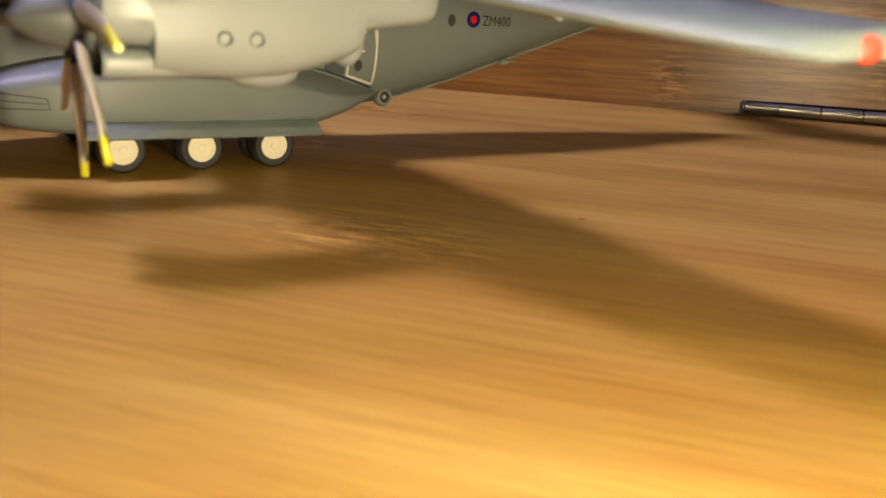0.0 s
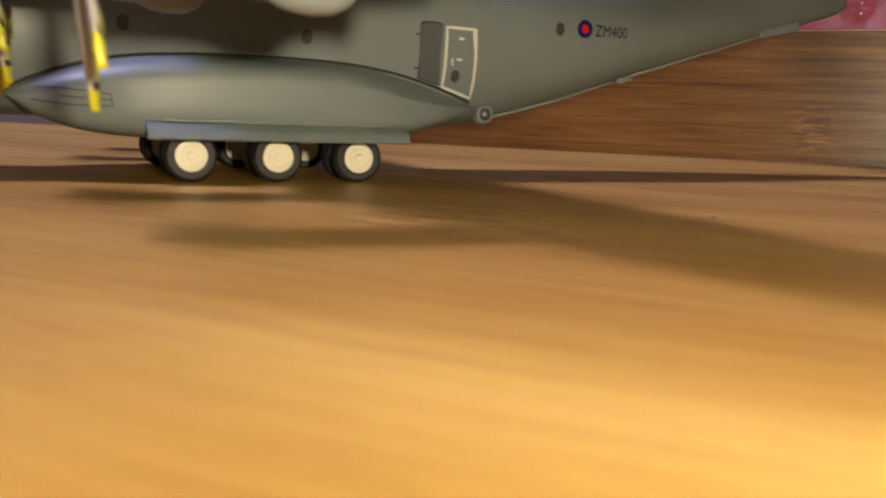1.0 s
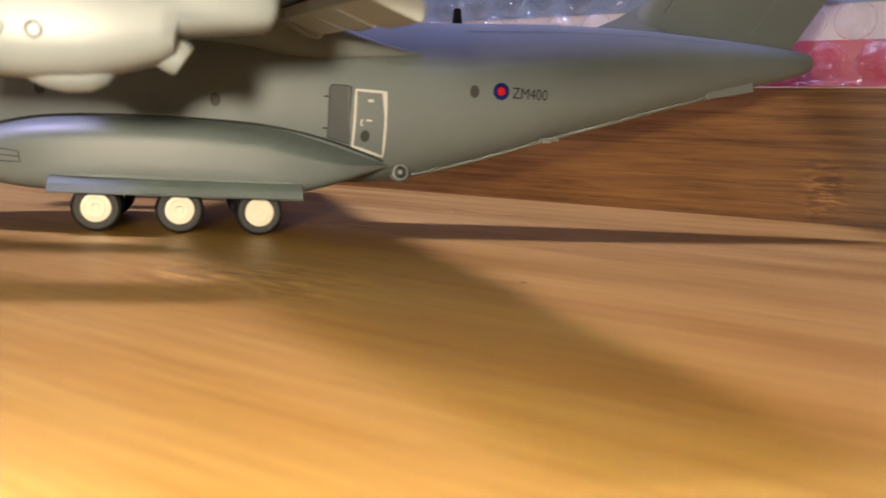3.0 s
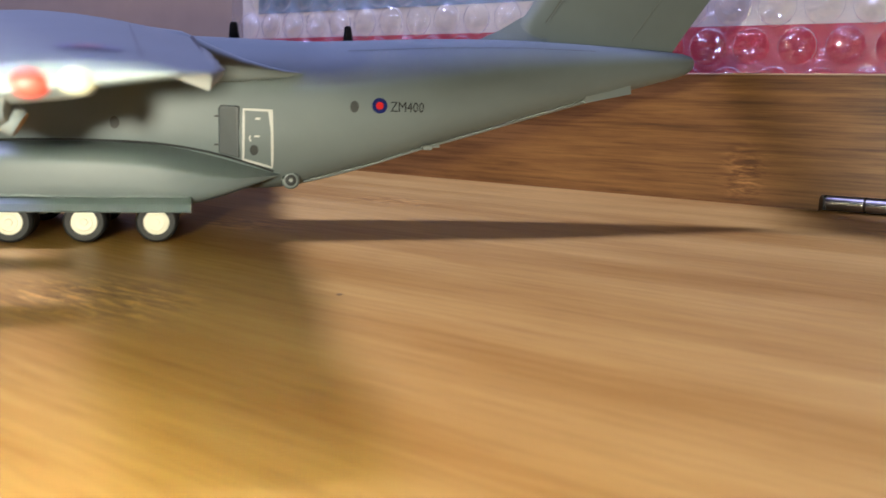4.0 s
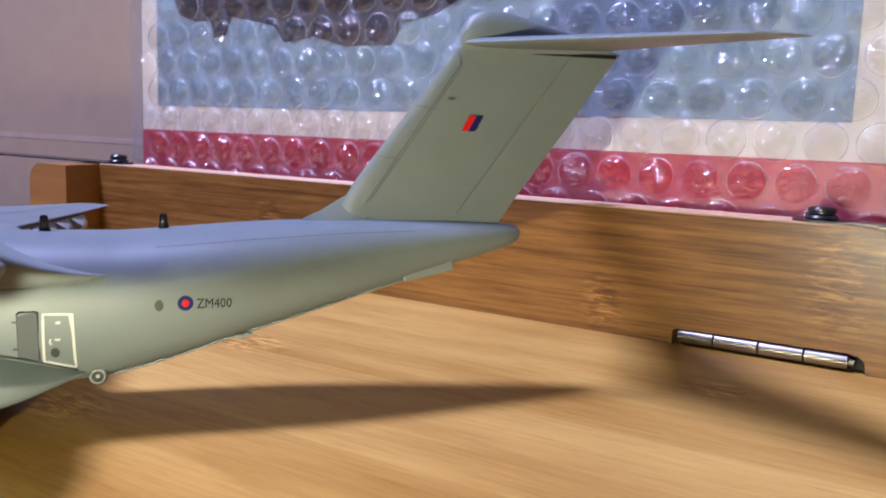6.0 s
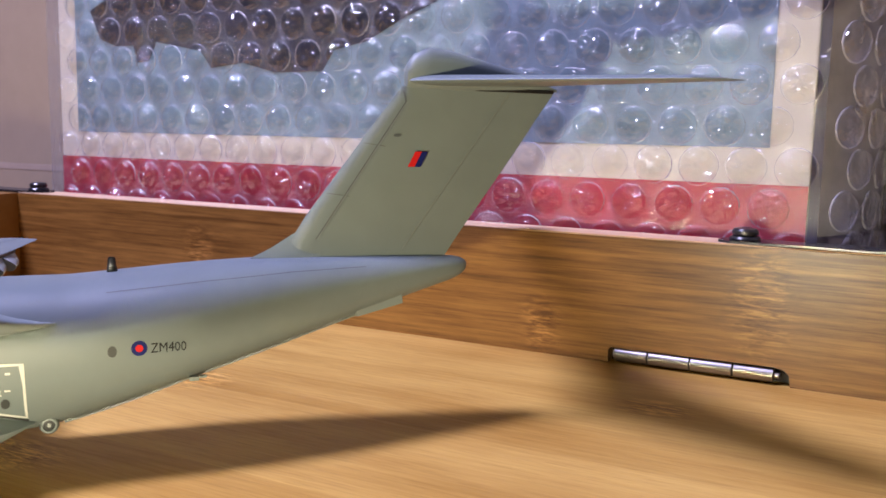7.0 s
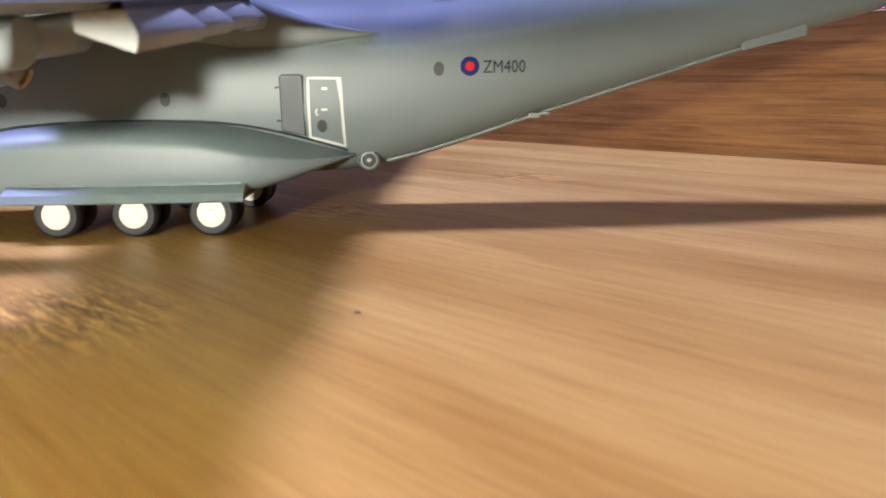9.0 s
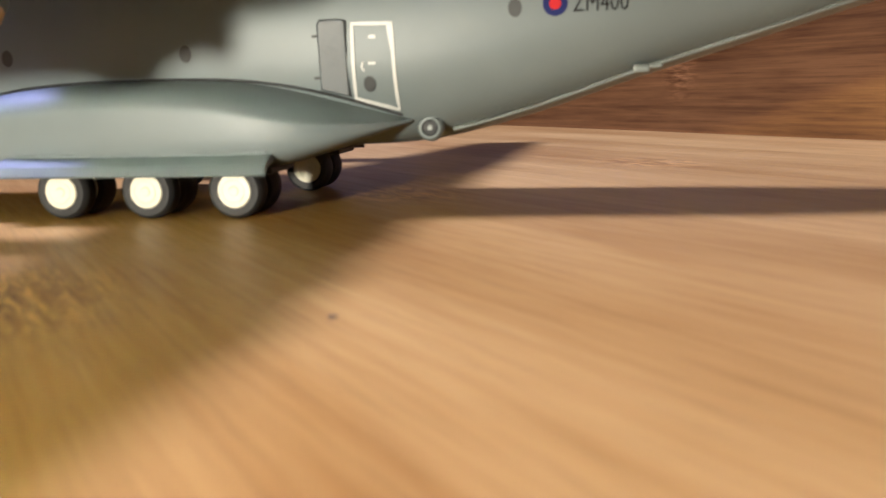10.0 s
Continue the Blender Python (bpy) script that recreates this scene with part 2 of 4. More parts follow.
MAT_PINK_ROUNDEL = painted("pale_red_marking", (0.38, 0.19, 0.23), 0.45, 0.06)
MAT_WINDOW = painted("window_dark", (0.04, 0.044, 0.044), 0.5, 0.1)
MAT_TYRE = painted("tyre_rubber", (0.018, 0.018, 0.018), 0.62, 0.25, grain=0.06)
MAT_HUB = painted("wheel_hub_cream", (0.80, 0.76, 0.60), 0.4, 0.05)
MAT_YELLOW = painted("yellow_marking", (0.72, 0.50, 0.03), 0.4, 0.06)
MAT_BLADE = painted("propeller_black", (0.03, 0.032, 0.038), 0.30, 0.1)
MAT_BLADE_TIP = painted("blade_tip_yellow", (0.54, 0.53, 0.05), 0.35, 0.05)
MAT_BLADE_EDGE = painted("blade_edge_silver", (0.62, 0.60, 0.57), 0.30, 0.06, metal=0.35)
MAT_FAIRING = painted("fairing_grey_paint", (0.20, 0.235, 0.232), 0.46, 0.05, grain=0.008, fleck=9)
MAT_BRASS = painted("exhaust_metal", (0.55, 0.42, 0.28), 0.35, 0.15, metal=0.7)
MAT_ANTENNA = painted("antenna_black", (0.012, 0.012, 0.013), 0.10, 0.1, grain=0.8, fleck=0.5)
MAT_STEEL = painted("hinge_steel", (0.27, 0.25, 0.235), 0.36, 0.3, metal=1.0, grain=0.12, fleck=1.2)
MAT_RUBBER = painted("bumper_black", (0.014, 0.014, 0.016), 0.28, 0.2)
MAT_PLATE = painted("bracket_black", (0.02, 0.02, 0.024), 0.24, 0.2)
MAT_NAV_RED = painted("nav_light_red", (0.60, 0.06, 0.04), 0.5, 0.04)
MAT_NAV_PALE = painted("nav_light_pale", (0.42, 0.42, 0.30), 0.5, 0.04)
MAT_CARD = painted("cardboard", (0.31, 0.24, 0.165), 0.75, 0.04, grain=0.03, fleck=1.5)
MAT_TAPE = painted("paper_tape", (0.36, 0.28, 0.22), 0.6, 0.08)
MAT_PRINT_RED = painted("print_red", (0.50, 0.008, 0.035), 0.4, 0.08)
MAT_PRINT_WHITE = painted("print_white", (0.74, 0.70, 0.55), 0.45, 0.04)
MAT_PRINT_BLUE = painted("print_sky_blue", (0.20, 0.31, 0.365), 0.4, 0.22)
MAT_PRINT_SIDE = painted("print_grey_violet", (0.24, 0.22, 0.27), 0.45, 0.2)
MAT_PRINT_DARK = painted("print_black", (0.010, 0.014, 0.028), 0.4, 0.3)
MAT_WALL = painted("wall_paint", (0.16, 0.13, 0.11), 0.8, 0.06, fleck=0.1)
MAT_DESK = painted("desk_laminate", (0.14, 0.10, 0.07), 0.5, 0.12, fleck=0.2)
MAT_BOX_GREY = painted("grey_card", (0.42, 0.38, 0.315), 0.7, 0.08, fleck=0.3)
MAT_BOOK_BLUE = painted("book_blue", (0.02, 0.03, 0.16), 0.4, 0.1)
MAT_BOOK_TAN = painted("book_tan", (0.40, 0.28, 0.18), 0.6, 0.1)
MAT_BOOK_DARK = painted("book_dark", (0.03, 0.025, 0.03), 0.6, 0.1)


def film(name, tint, milk, rough, relief, fine, depth, cap_at=0.13, least=0.035):
    """Clear plastic: part clear, part milky, with a wrinkled gloss."""
    m, t, b = nodes_of(name)
    t.nodes.remove(b)
    out = t.nodes["Material Output"]
    clear = add(t, "ShaderNodeBsdfTransparent", i_Color=(0.97, 0.97, 0.98, 1))
    milky = add(t, "ShaderNodeBsdfDiffuse", i_Color=(*tint, 1))
    shine = add(t, "ShaderNodeBsdfGlossy", i_Color=(1, 1, 1, 1), i_Roughness=rough)
    wide = noise_node(t, fine, 3, 0.6, 0, 1.2)
    wide.noise_dimensions = "4D"
    each = add(t, "ShaderNodeObjectInfo")
    far = add(t, "ShaderNodeMath", op="MULTIPLY", i_1=40.0)
    wire(t, each, "Random", far, 0)
    wire(t, far, "Value", wide, "W")
    bmp = add(t, "ShaderNodeBump", i_Strength=relief, i_Distance=depth)
    wire(t, wide, "Fac", bmp, "Height")
    wire(t, bmp, "Normal", shine, "Normal")
    cloud = noise_node(t, 0.7, 3)
    amount = ramp(t, cloud, "Fac", [(0.3, (milk * 0.75,) * 3), (0.7, (min(1, milk * 1.2),) * 3)])
    body = add(t, "ShaderNodeMixShader")
    wire(t, amount, "Color", body, 0)
    wire(t, clear, "BSDF", body, 1)
    wire(t, milky, "BSDF", body, 2)
    fres = add(t, "ShaderNodeFresnel", i_IOR=1.5)
    more = add(t, "ShaderNodeMath", op="MULTIPLY_ADD", i_1=1.0, i_2=least)
    more.use_clamp = True
    cap = add(t, "ShaderNodeMath", op="MINIMUM", i_1=cap_at)
    wire(t, fres, "Fac", cap, 0)
    wire(t, cap, "Value", more, 0)
    whole = add(t, "ShaderNodeMixShader")
    wire(t, more, "Value", whole, 0)
    wire(t, body, "Shader", whole, 1)
    wire(t, shine, "BSDF", whole, 2)
    wire(t, whole, "Shader", out, "Surface")
    return m


MAT_FILM = film("bubble_film", (0.60, 0.58, 0.60), 0.12, 0.20, 0.6, 1.8, 0.003, 0.10, 0.03)
MAT_BUBBLE = film("bubble_dome", (0.85, 0.85, 0.90), 0.015, 0.08, 0.45, 3.4, 0.0020, 0.25, 0.11)
MAT_FILM_SIDE = film("bubble_film_loose", (0.72, 0.70, 0.78), 0.42, 0.20, 0.8, 1.6, 0.003)
MAT_SEAM = film("bubble_seam", (0.90, 0.88, 0.93), 0.28, 0.15, 0.6, 3.0, 0.002)

# ---- the room that closes the place ----
def room():
    walls = {"wall_north": (-220, 200, 220, 208), "wall_south": (-220, -208, 220, -200), "wall_east": (220, -208, 228, 208), "wall_west": (-228, -208, -220, 208)}
    for name, (x0, y0, x1, y1) in walls.items():
        tagged(part(name, box(x0, y0, -75, x1, y1, 170), MAT_WALL), "plain beige painted wall of the room", "wall", kind="structure")
    tagged(part("floor", box(-228, -208, -83, 228, 208, -75), MAT_DESK), "plain brown floor of the room", "floor", kind="structure")
    tagged(part("ceiling", box(-228, -208, 170, 228, 208, 178), MAT_WALL), "plain pale painted ceiling", "ceiling", kind="structure")


room()

# ---- the desk and the bamboo tray ----
def desk():
    d = thing("desk", "brown laminate desk under the bamboo tray", "desk")
    part("desktop", box(-60, -50, -5, 85, 75, -2.2, 0.3, TURN), MAT_DESK, d)
    for x, y in ((-56, -46), (81, -46), (-56, 71), (81, 71)):
        part("leg", box(x - 2.5, y - 2.5, -75, x + 2.5, y + 2.5, -5, 0.2, TURN), MAT_DESK, d)


desk()


def bamboo_tray():
    t = thing("bamboo_tray", "bamboo lap tray with a raised back board, on the desk", "tray")
    part("tabletop", box(-30, RIM_OUT - 52, -2.0, 46, RIM_OUT + 0.55, 0, 0.05, TURN), MAT_TABLE, t, "pale varnished bamboo tabletop with grain and nodes")
    # the back board: a long board with a notch for the hinge in its lower edge
    h, deep = 3.45, 1.15
    low = [(-15.5, 0.004), (8.74, 0.004), (8.74, 0.36), (8.80, 0.43), (13.0, 0.47), (13.25, 0.42), (13.38, 0.30), (13.42, 0.004), (46, 0.004), (46, h), (-15.5, h)]
    bm = bmesh.new()
    front = [bm.verts.new(tray(u, 0, z)) for u, z in low]
    back = [bm.verts.new(tray(u, deep, z)) for u, z in low]
    bm.faces.new(front)
    bm.faces.new(back[::-1])
    for i in range(len(low)):
        j = (i + 1) % len(low)
        bm.faces.new((front[i], front[j], back[j], back[i]))
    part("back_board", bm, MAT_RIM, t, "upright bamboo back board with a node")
    part("board_edge", box(-15.5, RIM_OUT + 0.03, h, 46, RIM_OUT + deep - 0.02, h + 0.045, 0.02, TURN), MAT_RIM_TOP, t, "pale sanded top edge")
    part("notch_lining", box(8.72, RIM_OUT + 0.42, 0.006, 13.44, RIM_OUT + 0.5, 0.47, 0, TURN), MAT_BLACK, t)
    # the thick side board, rounded along its outer top edge
    shape = [(-15.51, 0.004), (-15.51, h)] + [(-17.2 - 0.8 * math.sin(a), h - 0.8 + 0.8 * math.cos(a)) for a in (k * math.pi / 16 for k in range(9))] + [(-18.0, 0.004)]
    bm = loft([[tray(u, v, z) for u, z in shape] for v in (-1.5, -1.46, 1.12, 1.15)])
    part("side_board", bm, MAT_SIDE, t, "short bamboo side board with a rounded corner")
    # the steel hinge in the notch
    hinge = part("hinge", lathe([(0, 0.09), (4.3, 0.09)], "x", 12, (8.85, 0, 0)), MAT_STEEL, t, "steel piano hinge pin", True, Matrix.Translation(tray(0, 0.14, 0.24) * CM) @ TURN)
    ends = (8.88, 9.82, 10.93, 12.02, 13.03)
    for a, b in zip(ends, ends[1:]):
        part("knuckle", lathe([(a + 0.012, 0.16), (a + 0.03, 0.19), (b - 0.03, 0.19), (b - 0.012, 0.16)], "x", 20), MAT_STEEL, hinge, "", True)
    part("blemish", lathe([(0.0, 0.035), (0.004, 0.03)], "z", 10, (3.53, -6.03, 0.001)), MAT_BLACK, t, "tiny dark speck on the tabletop")
    # black brackets with round bumpers on the board's top
    for u, way in ((12.05, 1), (-14.9, -1)):
        z = h + 0.05
        pts = [(u - way * 0.62, 0.25), (u - way * 0.3, 0.05), (u + way * 9.0, -0.12), (u + way * 9.0, 0.95), (u - way * 0.3, 0.98), (u - way * 0.62, 0.75)]
        bm = bmesh.new()
        rows = [[bm.verts.new(tray(a, v, zz)) for a, v in pts] for zz in (z, z + 0.06)]
        bm.faces.new(rows[0])
        bm.faces.new(rows[1][::-1])
        for i in range(len(pts)):
            j = (i + 1) % len(pts)
            bm.faces.new((rows[0][i], rows[0][j], rows[1][j], rows[1][i]))
        br = part("bracket", bm, MAT_PLATE, t, "flat black metal bracket")
        part("bumper", lathe([(0, 0.36), (0.05, 0.40), (0.1, 0.36), (0.12, 0.27), (0.15, 0.33), (0.24, 0.33), (0.30, 0.28), (0.33, 0.12)], "z", 24, tray(u, 0.5, z + 0.06)), MAT_RUBBER, br, "round black rubber bumper", True)


bamboo_tray()

# ---- the model aircraft ----
FUS = [(-10.35, 1.74, 1.78, 0.02), (-10.2, 1.45, 2.10, 0.32), (-9.9, 1.22, 2.42, 0.60), (-9.3, 1.00, 2.95, 0.95), (-8.5, 0.86, 3.33, 1.20), (-7.5, 0.80, 3.50, 1.33),
       (-6, 0.77, 3.52, 1.37), (-3, 0.76, 3.48, 1.37), (0, 0.76, 3.44, 1.37), (2, 0.75, 3.43, 1.37), (2.7, 0.76, 3.43, 1.37), (3.2, 0.80, 3.43, 1.37), (3.7, 0.89, 3.43, 1.37),
       (4.6, 1.13, 3.49, 1.36), (5.75, 1.50, 3.57, 1.33), (6.8, 1.81, 3.62, 1.21), (7.8, 2.11, 3.64, 1.02), (9, 2.46, 3.63, 0.79), (10, 2.76, 3.61, 0.58), (10.8, 2.98, 3.58, 0.40), (11.2, 3.10, 3.55, 0.29), (11.42, 3.22, 3.49, 0.17), (11.5, 3.32, 3.41, 0.04)]


def fus_side(x, z):
    """Half width of the fuselage at x and z."""
    zb, zt, hw = lerp_rows(FUS, x)
    zc, b = (zb + zt) / 2, (zt - zb) / 2
    n = 2.7 if z < zc else 2.45
    f = min(1, abs(z - zc) / max(b, 1e-4))
    return hw * (1 - f**n) ** (1 / n)


def fus_ring(x, n=48):
    zb, zt, hw = lerp_rows(FUS, x)
    zc, b = (zb + zt) / 2, (zt - zb) / 2
    ring = []
    for k in range(n):
        a = 2 * math.pi * k / n
        e = 2 / (2.7 if math.sin(a) < 0 else 2.45)
        ring.append((x, hw * math.copysign(abs(math.cos(a)) ** e, math.cos(a)), zc + b * math.copysign(abs(math.sin(a)) ** e, math.sin(a))))
    return ring


def decal(polys, lift=0.008, side=-1, mat=None, surface=fus_side):
    """Flat outlines in x and z laid onto the aircraft's side."""
    bm = bmesh.new()
    for poly in polys:
        bm.faces.new([bm.verts.new((x, side * (surface(x, z) + lift), z)) for x, z in poly])
    return bm


def disc(cx, cz, rx, rz, n=24):
    return [(cx + rx * math.cos(2 * math.pi * k / n), cz + rz * math.sin(2 * math.pi * k / n)) for k in range(n)]


def ribbon(points, width, closed=False):
    """Short quads along a line in x and z."""
    out = []
    pts = [Vector(p) for p in points]
    dense = []
    n = len(pts)
    for i in range(n if closed else n - 1):
        a, b = pts[i], pts[(i + 1) % n]
        k = max(1, int((b - a).length / 0.12))
        dense += [a.lerp(b, j / k) for j in range(k)]
    if not closed:
        dense.append(pts[-1])
    m = len(dense)
    sides = []
    for i, p in enumerate(dense):
        a = dense[(i - 1) % m] if closed or i else p
        b = dense[(i + 1) % m] if closed or i < m - 1 else p
        d = (b - a).normalized()
        s = Vector((-d.y, d.x)) * width / 2
        sides.append((p + s, p - s))
    for i in range(m if closed else m - 1):
        (a, b), (c, d) = sides[i], sides[(i + 1) % m]
        out.append([tuple(a), tuple(c), tuple(d), tuple(b)])
    return out


def lettering(text, height, width, x, z, upright=False):
    """The polygons of a text as x, z outlines, starting at x and centred on z."""
    cu = bpy.data.curves.new("letters", "FONT")
    cu.body, cu.size, cu.resolution_u = text, 1.0, 2
    ob = new("letters", cu)
    bpy.context.view_layer.update()
    me = bpy.data.meshes.new_from_object(ob.evaluated_get(bpy.context.evaluated_depsgraph_get()))
    xs = [v.co.x for v in me.vertices]
    ys = [v.co.y for v in me.vertices]
    sx, sy = width / (max(xs) - min(xs)), height / (max(ys) - min(ys))
    polys = []
    for p in me.polygons:
        q = []
        for i in p.vertices:
            c = me.vertices[i].co
            a, b = (c.x - min(xs)) * sx, (c.y - min(ys)) * sy
            q.append((x + a, z + b - height / 2) if not upright else (x + b - height / 2, z - a))
        polys.append(q)
    bpy.data.objects.remove(ob)
    bpy.data.meshes.remove(me)
    return polys


# along, bottom, top, outer edge, share of the height above the ridge, roundness of the shoulder
SPON = [(-3.22, 1.02, 1.08, 1.30, 0.45, 2.0), (-2.9, 0.80, 1.24, 1.52, 0.42, 2.2), (-2.4, 0.62, 1.42, 1.77, 0.38, 2.4), (-1.7, 0.54, 1.56, 1.95, 0.36, 2.6), (-0.5, 0.53, 1.62, 2.0, 0.34, 2.7), (0.9, 0.55, 1.60, 2.0, 0.36, 2.4), (1.6, 0.60, 1.52, 1.97, 0.42, 1.8),
        (2.2, 0.76, 1.39, 1.83, 0.50, 1.35), (2.7, 0.93, 1.24, 1.52, 0.55, 1.15), (3.1, 1.06, 1.10, 1.12, 0.55, 1.1)]


def spon_side(x, z):
    zb, zt, yo, share, n = lerp_rows(SPON, x)
    zr = zt - share * (zt - zb)
    f, n = ((z - zr) / (zt - zr), n) if z > zr else ((zr - z) / (zr - zb), 4.5)
    return 1.0 + (yo - 1.0) * (1 - min(1, f) ** n) ** (1 / n)


def spon_ring(x, side):
    zb, zt, yo, share, n1 = lerp_rows(SPON, x)
    zr = zt - share * (zt - zb)
    ring = [(x, side * 0.9, zt)]
    n = 24
    for k in range(n + 1):
        a = math.pi / 2 - math.pi * k / n
        e, h = (2 / n1, zt - zr) if a > 0 else (2 / 4.5, zr - zb)
        ring.append((x, side * (1.0 + (yo - 1.0) * abs(math.cos(a)) ** e), zr + h * math.copysign(abs(math.sin(a)) ** e, math.sin(a))))
    ring.append((x, side * 0.9, zb))
    return ring


def wing_at(s, side):
    """Leading edge, trailing edge, height and thickness at the half span s."""
    f = (s - 1.0) / 10.15
    if side < 0:
        return -1.95 + 2.50 * f, 1.68 + 0.42 * f, 3.34 - 0.93 * f, 0.50 - 0.28 * f
    return -1.95 + 3.0 * f, 1.70 + 0.95 * f, 3.34 - 0.58 * f, 0.50 - 0.28 * f


WING_TWIST = 0.14


def airfoil(x0, x1, z, t, y, n=14, twist=0.0):
    """A closed wing section."""
    up, low = [], []
    for k in range(n + 1):
        c = 0.5 - 0.5 * math.cos(math.pi * k / n)
        th = t * 5 * (0.2969 * math.sqrt(c) - 0.126 * c - 0.3516 * c * c + 0.2843 * c**3 - 0.1015 * c**4)
        camber = 0.12 * t * math.sin(math.pi * c)
        x = x0 + (x1 - x0) * c
        droop = twist * (c - 0.6)
        up.append((x, y, z + camber + droop + th))
        low.append((x, y, z + camber + droop - th * 0.8))
    return up + low[-1:0:-1]


def aircraft():
    a = thing("model_aircraft", "grey diecast model of a four-engined military transport aircraft on the tray", "model aircraft")
    xs = sorted({round(FUS[i][0] + (FUS[i + 1][0] - FUS[i][0]) * k / 4, 4) for i in range(len(FUS) - 1) for k in range(5)})
    fus = part("fuselage", loft([fus_ring(x) for x in xs]), MAT_GREY, a, "satin grey fuselage with markings", True)
    # cockpit glass
    for side in (-1, 1):
        for x0, x1, z0, z1 in ((-9.62, -9.32, 2.45, 2.70), (-9.25, -8.9, 2.55, 2.86)):
            part("cockpit_window", decal([[(x0, z0), (x1, z0 + 0.05), (x1, z1), (x0 + 0.05, z1 - 0.05)]], 0.01, side), MAT_WINDOW, fus, "dark cockpit window")
        for x, z in ((-6.4, 2.0), (-4.1, 1.98), (-1.86, 1.94), (0.46, 1.92), (4.36, 2.29)):
            part("window", decal([disc(x, z, 0.075, 0.10)], 0.008, side), MAT_WINDOW, fus, "small dark oval cabin window")
        # roundel, serial and warning stripe
        part("roundel_ring", decal([disc(4.80, 2.32, 0.135, 0.135, 32)], 0.008, side), MAT_BLUE, fus, "dark blue disc of a roundel")
        part("roundel_centre", decal([disc(4.80, 2.32, 0.065, 0.065)], 0.014, side), MAT_RED, fus, "red centre of a roundel")
        part("serial", decal(lettering("ZM400", 0.175, 0.60, 4.99, 2.31), 0.008, side), MAT_BLACK, fus, "black stencilled serial")
        part("warning_stripe", decal([[(-3.25, z), (-3.11, z), (-3.11, z + 0.12), (-3.25, z + 0.12)] for z in (1.0 + 0.12 * k for k in range(15))], 0.008, side), MAT_YELLOW, fus, "yellow propeller warning stripe")
        part("warning_text", decal(lettering("PROPELLER", 0.07, 1.0, -3.18, 2.35, True), 0.014, side), MAT_BLACK, fus, "black lettering on the stripe")
        # crew door in its white frame, with the darker air deflector ahead of it
        frame_line = [(2.50, 2.19), (2.96, 2.18), (2.98, 1.21), (2.49, 1.35)]
        door = part("door", decal([frame_line], 0.004, side), MAT_GREY, fus, "paratroop door in a white frame")
        part("door_frame", decal(ribbon(frame_line, 0.042, True), 0.012, side), MAT_WHITE, door, "white painted frame line")
        part("door_window", decal([disc(2.67, 1.51, 0.07, 0.09)], 0.012, side), MAT_WINDOW, door, "small dark oval window")
        part("door_mark", decal([[(2.69, 2.02), (2.77, 2.02), (2.77, 2.06), (2.69, 2.06)]] + ribbon([(2.62, 1.66), (2.59, 1.70), (2.61, 1.76)], 0.025) + [[(2.67, 1.73), (2.76, 1.73), (2.76, 1.76), (2.67, 1.76)]], 0.012, side), MAT_WHITE, door, "small white stencil marks")
        part("door_edge", decal([[(2.90, 2.16), (2.965, 2.16), (2.968, 1.86), (2.945, 1.84)]], 0.014, side), MAT_WHITE, door, "broad white corner of the frame")
        rings = []
        for lift in (0.0, 0.035, 0.05):
            g = 0.0 if lift < 0.04 else 0.02
            rings.append([(x, side * (fus_side(x, z) + lift), z) for x, z in ((2.09 + g, 1.45 + g), (2.43 - g, 1.37 + g), (2.43 - g, 2.23 - g), (2.36, 2.25 - g), (2.13, 2.25 - g), (2.09 + g, 2.20 - g))])
        defl = part("air_deflector", loft(rings), MAT_GREY_DARK, fus, "dark grey air deflector panel")
        for z in (1.58, 2.05):
            part("hinge_tick", decal([[(2.02, z), (2.09, z), (2.09, z + 0.03), (2.02, z + 0.03)]], 0.01, side), MAT_LINE, defl)
        # ramp seam, latch and roller
        seam = [(x, side * (fus_side(x, lerp_rows(FUS, x)[0] + 0.10) + 0.014), lerp_rows(FUS, x)[0] + 0.10) for x in (3.55 + 0.2 * k for k in range(28))]
        part("ramp_seam", tube(seam, 0.032, 8), MAT_FAIRING, fus, "raised seam of the cargo ramp", True)
        part("ramp_latch", box(5.66, side * 0.97 - 0.06, 1.555, 5.84, side * 0.97 + 0.06, 1.645, 0.03, None), MAT_FAIRING, fus, "raised latch on the ramp seam")
        part("latch_tongue", box(5.84, side * 0.97 - 0.04, 1.60, 5.98, side * 0.97 + 0.04, 1.655, 0.02, None), MAT_FAIRING, fus)
        ring = part("roller", lathe([(-0.08, 0.12), (-0.03, 0.155), (0.05, 0.165), (0.10, 0.15), (0.135, 0.125), (0.14, 0.10), (0.06, 0.095)], "y", 28, (0, 0, 0)), MAT_FAIRING, fus, "round roller housing by the ramp", True, place(3.31, side * 0.92, 0.985, 0, 0, 0 if side > 0 else 180))
        part("roller_hub", lathe([(0.02, 0.098), (0.09, 0.098), (0.10, 0.08), (0.10, 0.04)], "y", 16), MAT_LINE, ring, "dark roller hub", True)
        part("roller_pin", lathe([(0.09, 0.036), (0.125, 0.034), (0.13, 0.02)], "y", 12), MAT_FLAP, ring, "pale pin in the roller", True)
        # long panel line over the rear body
        part("panel_line", decal(ribbon([(4.3, 3.25), (6.0, 3.38), (7.6, 3.46), (9.1, 3.48)], 0.012), 0.005, side), MAT_FAINT, fus)
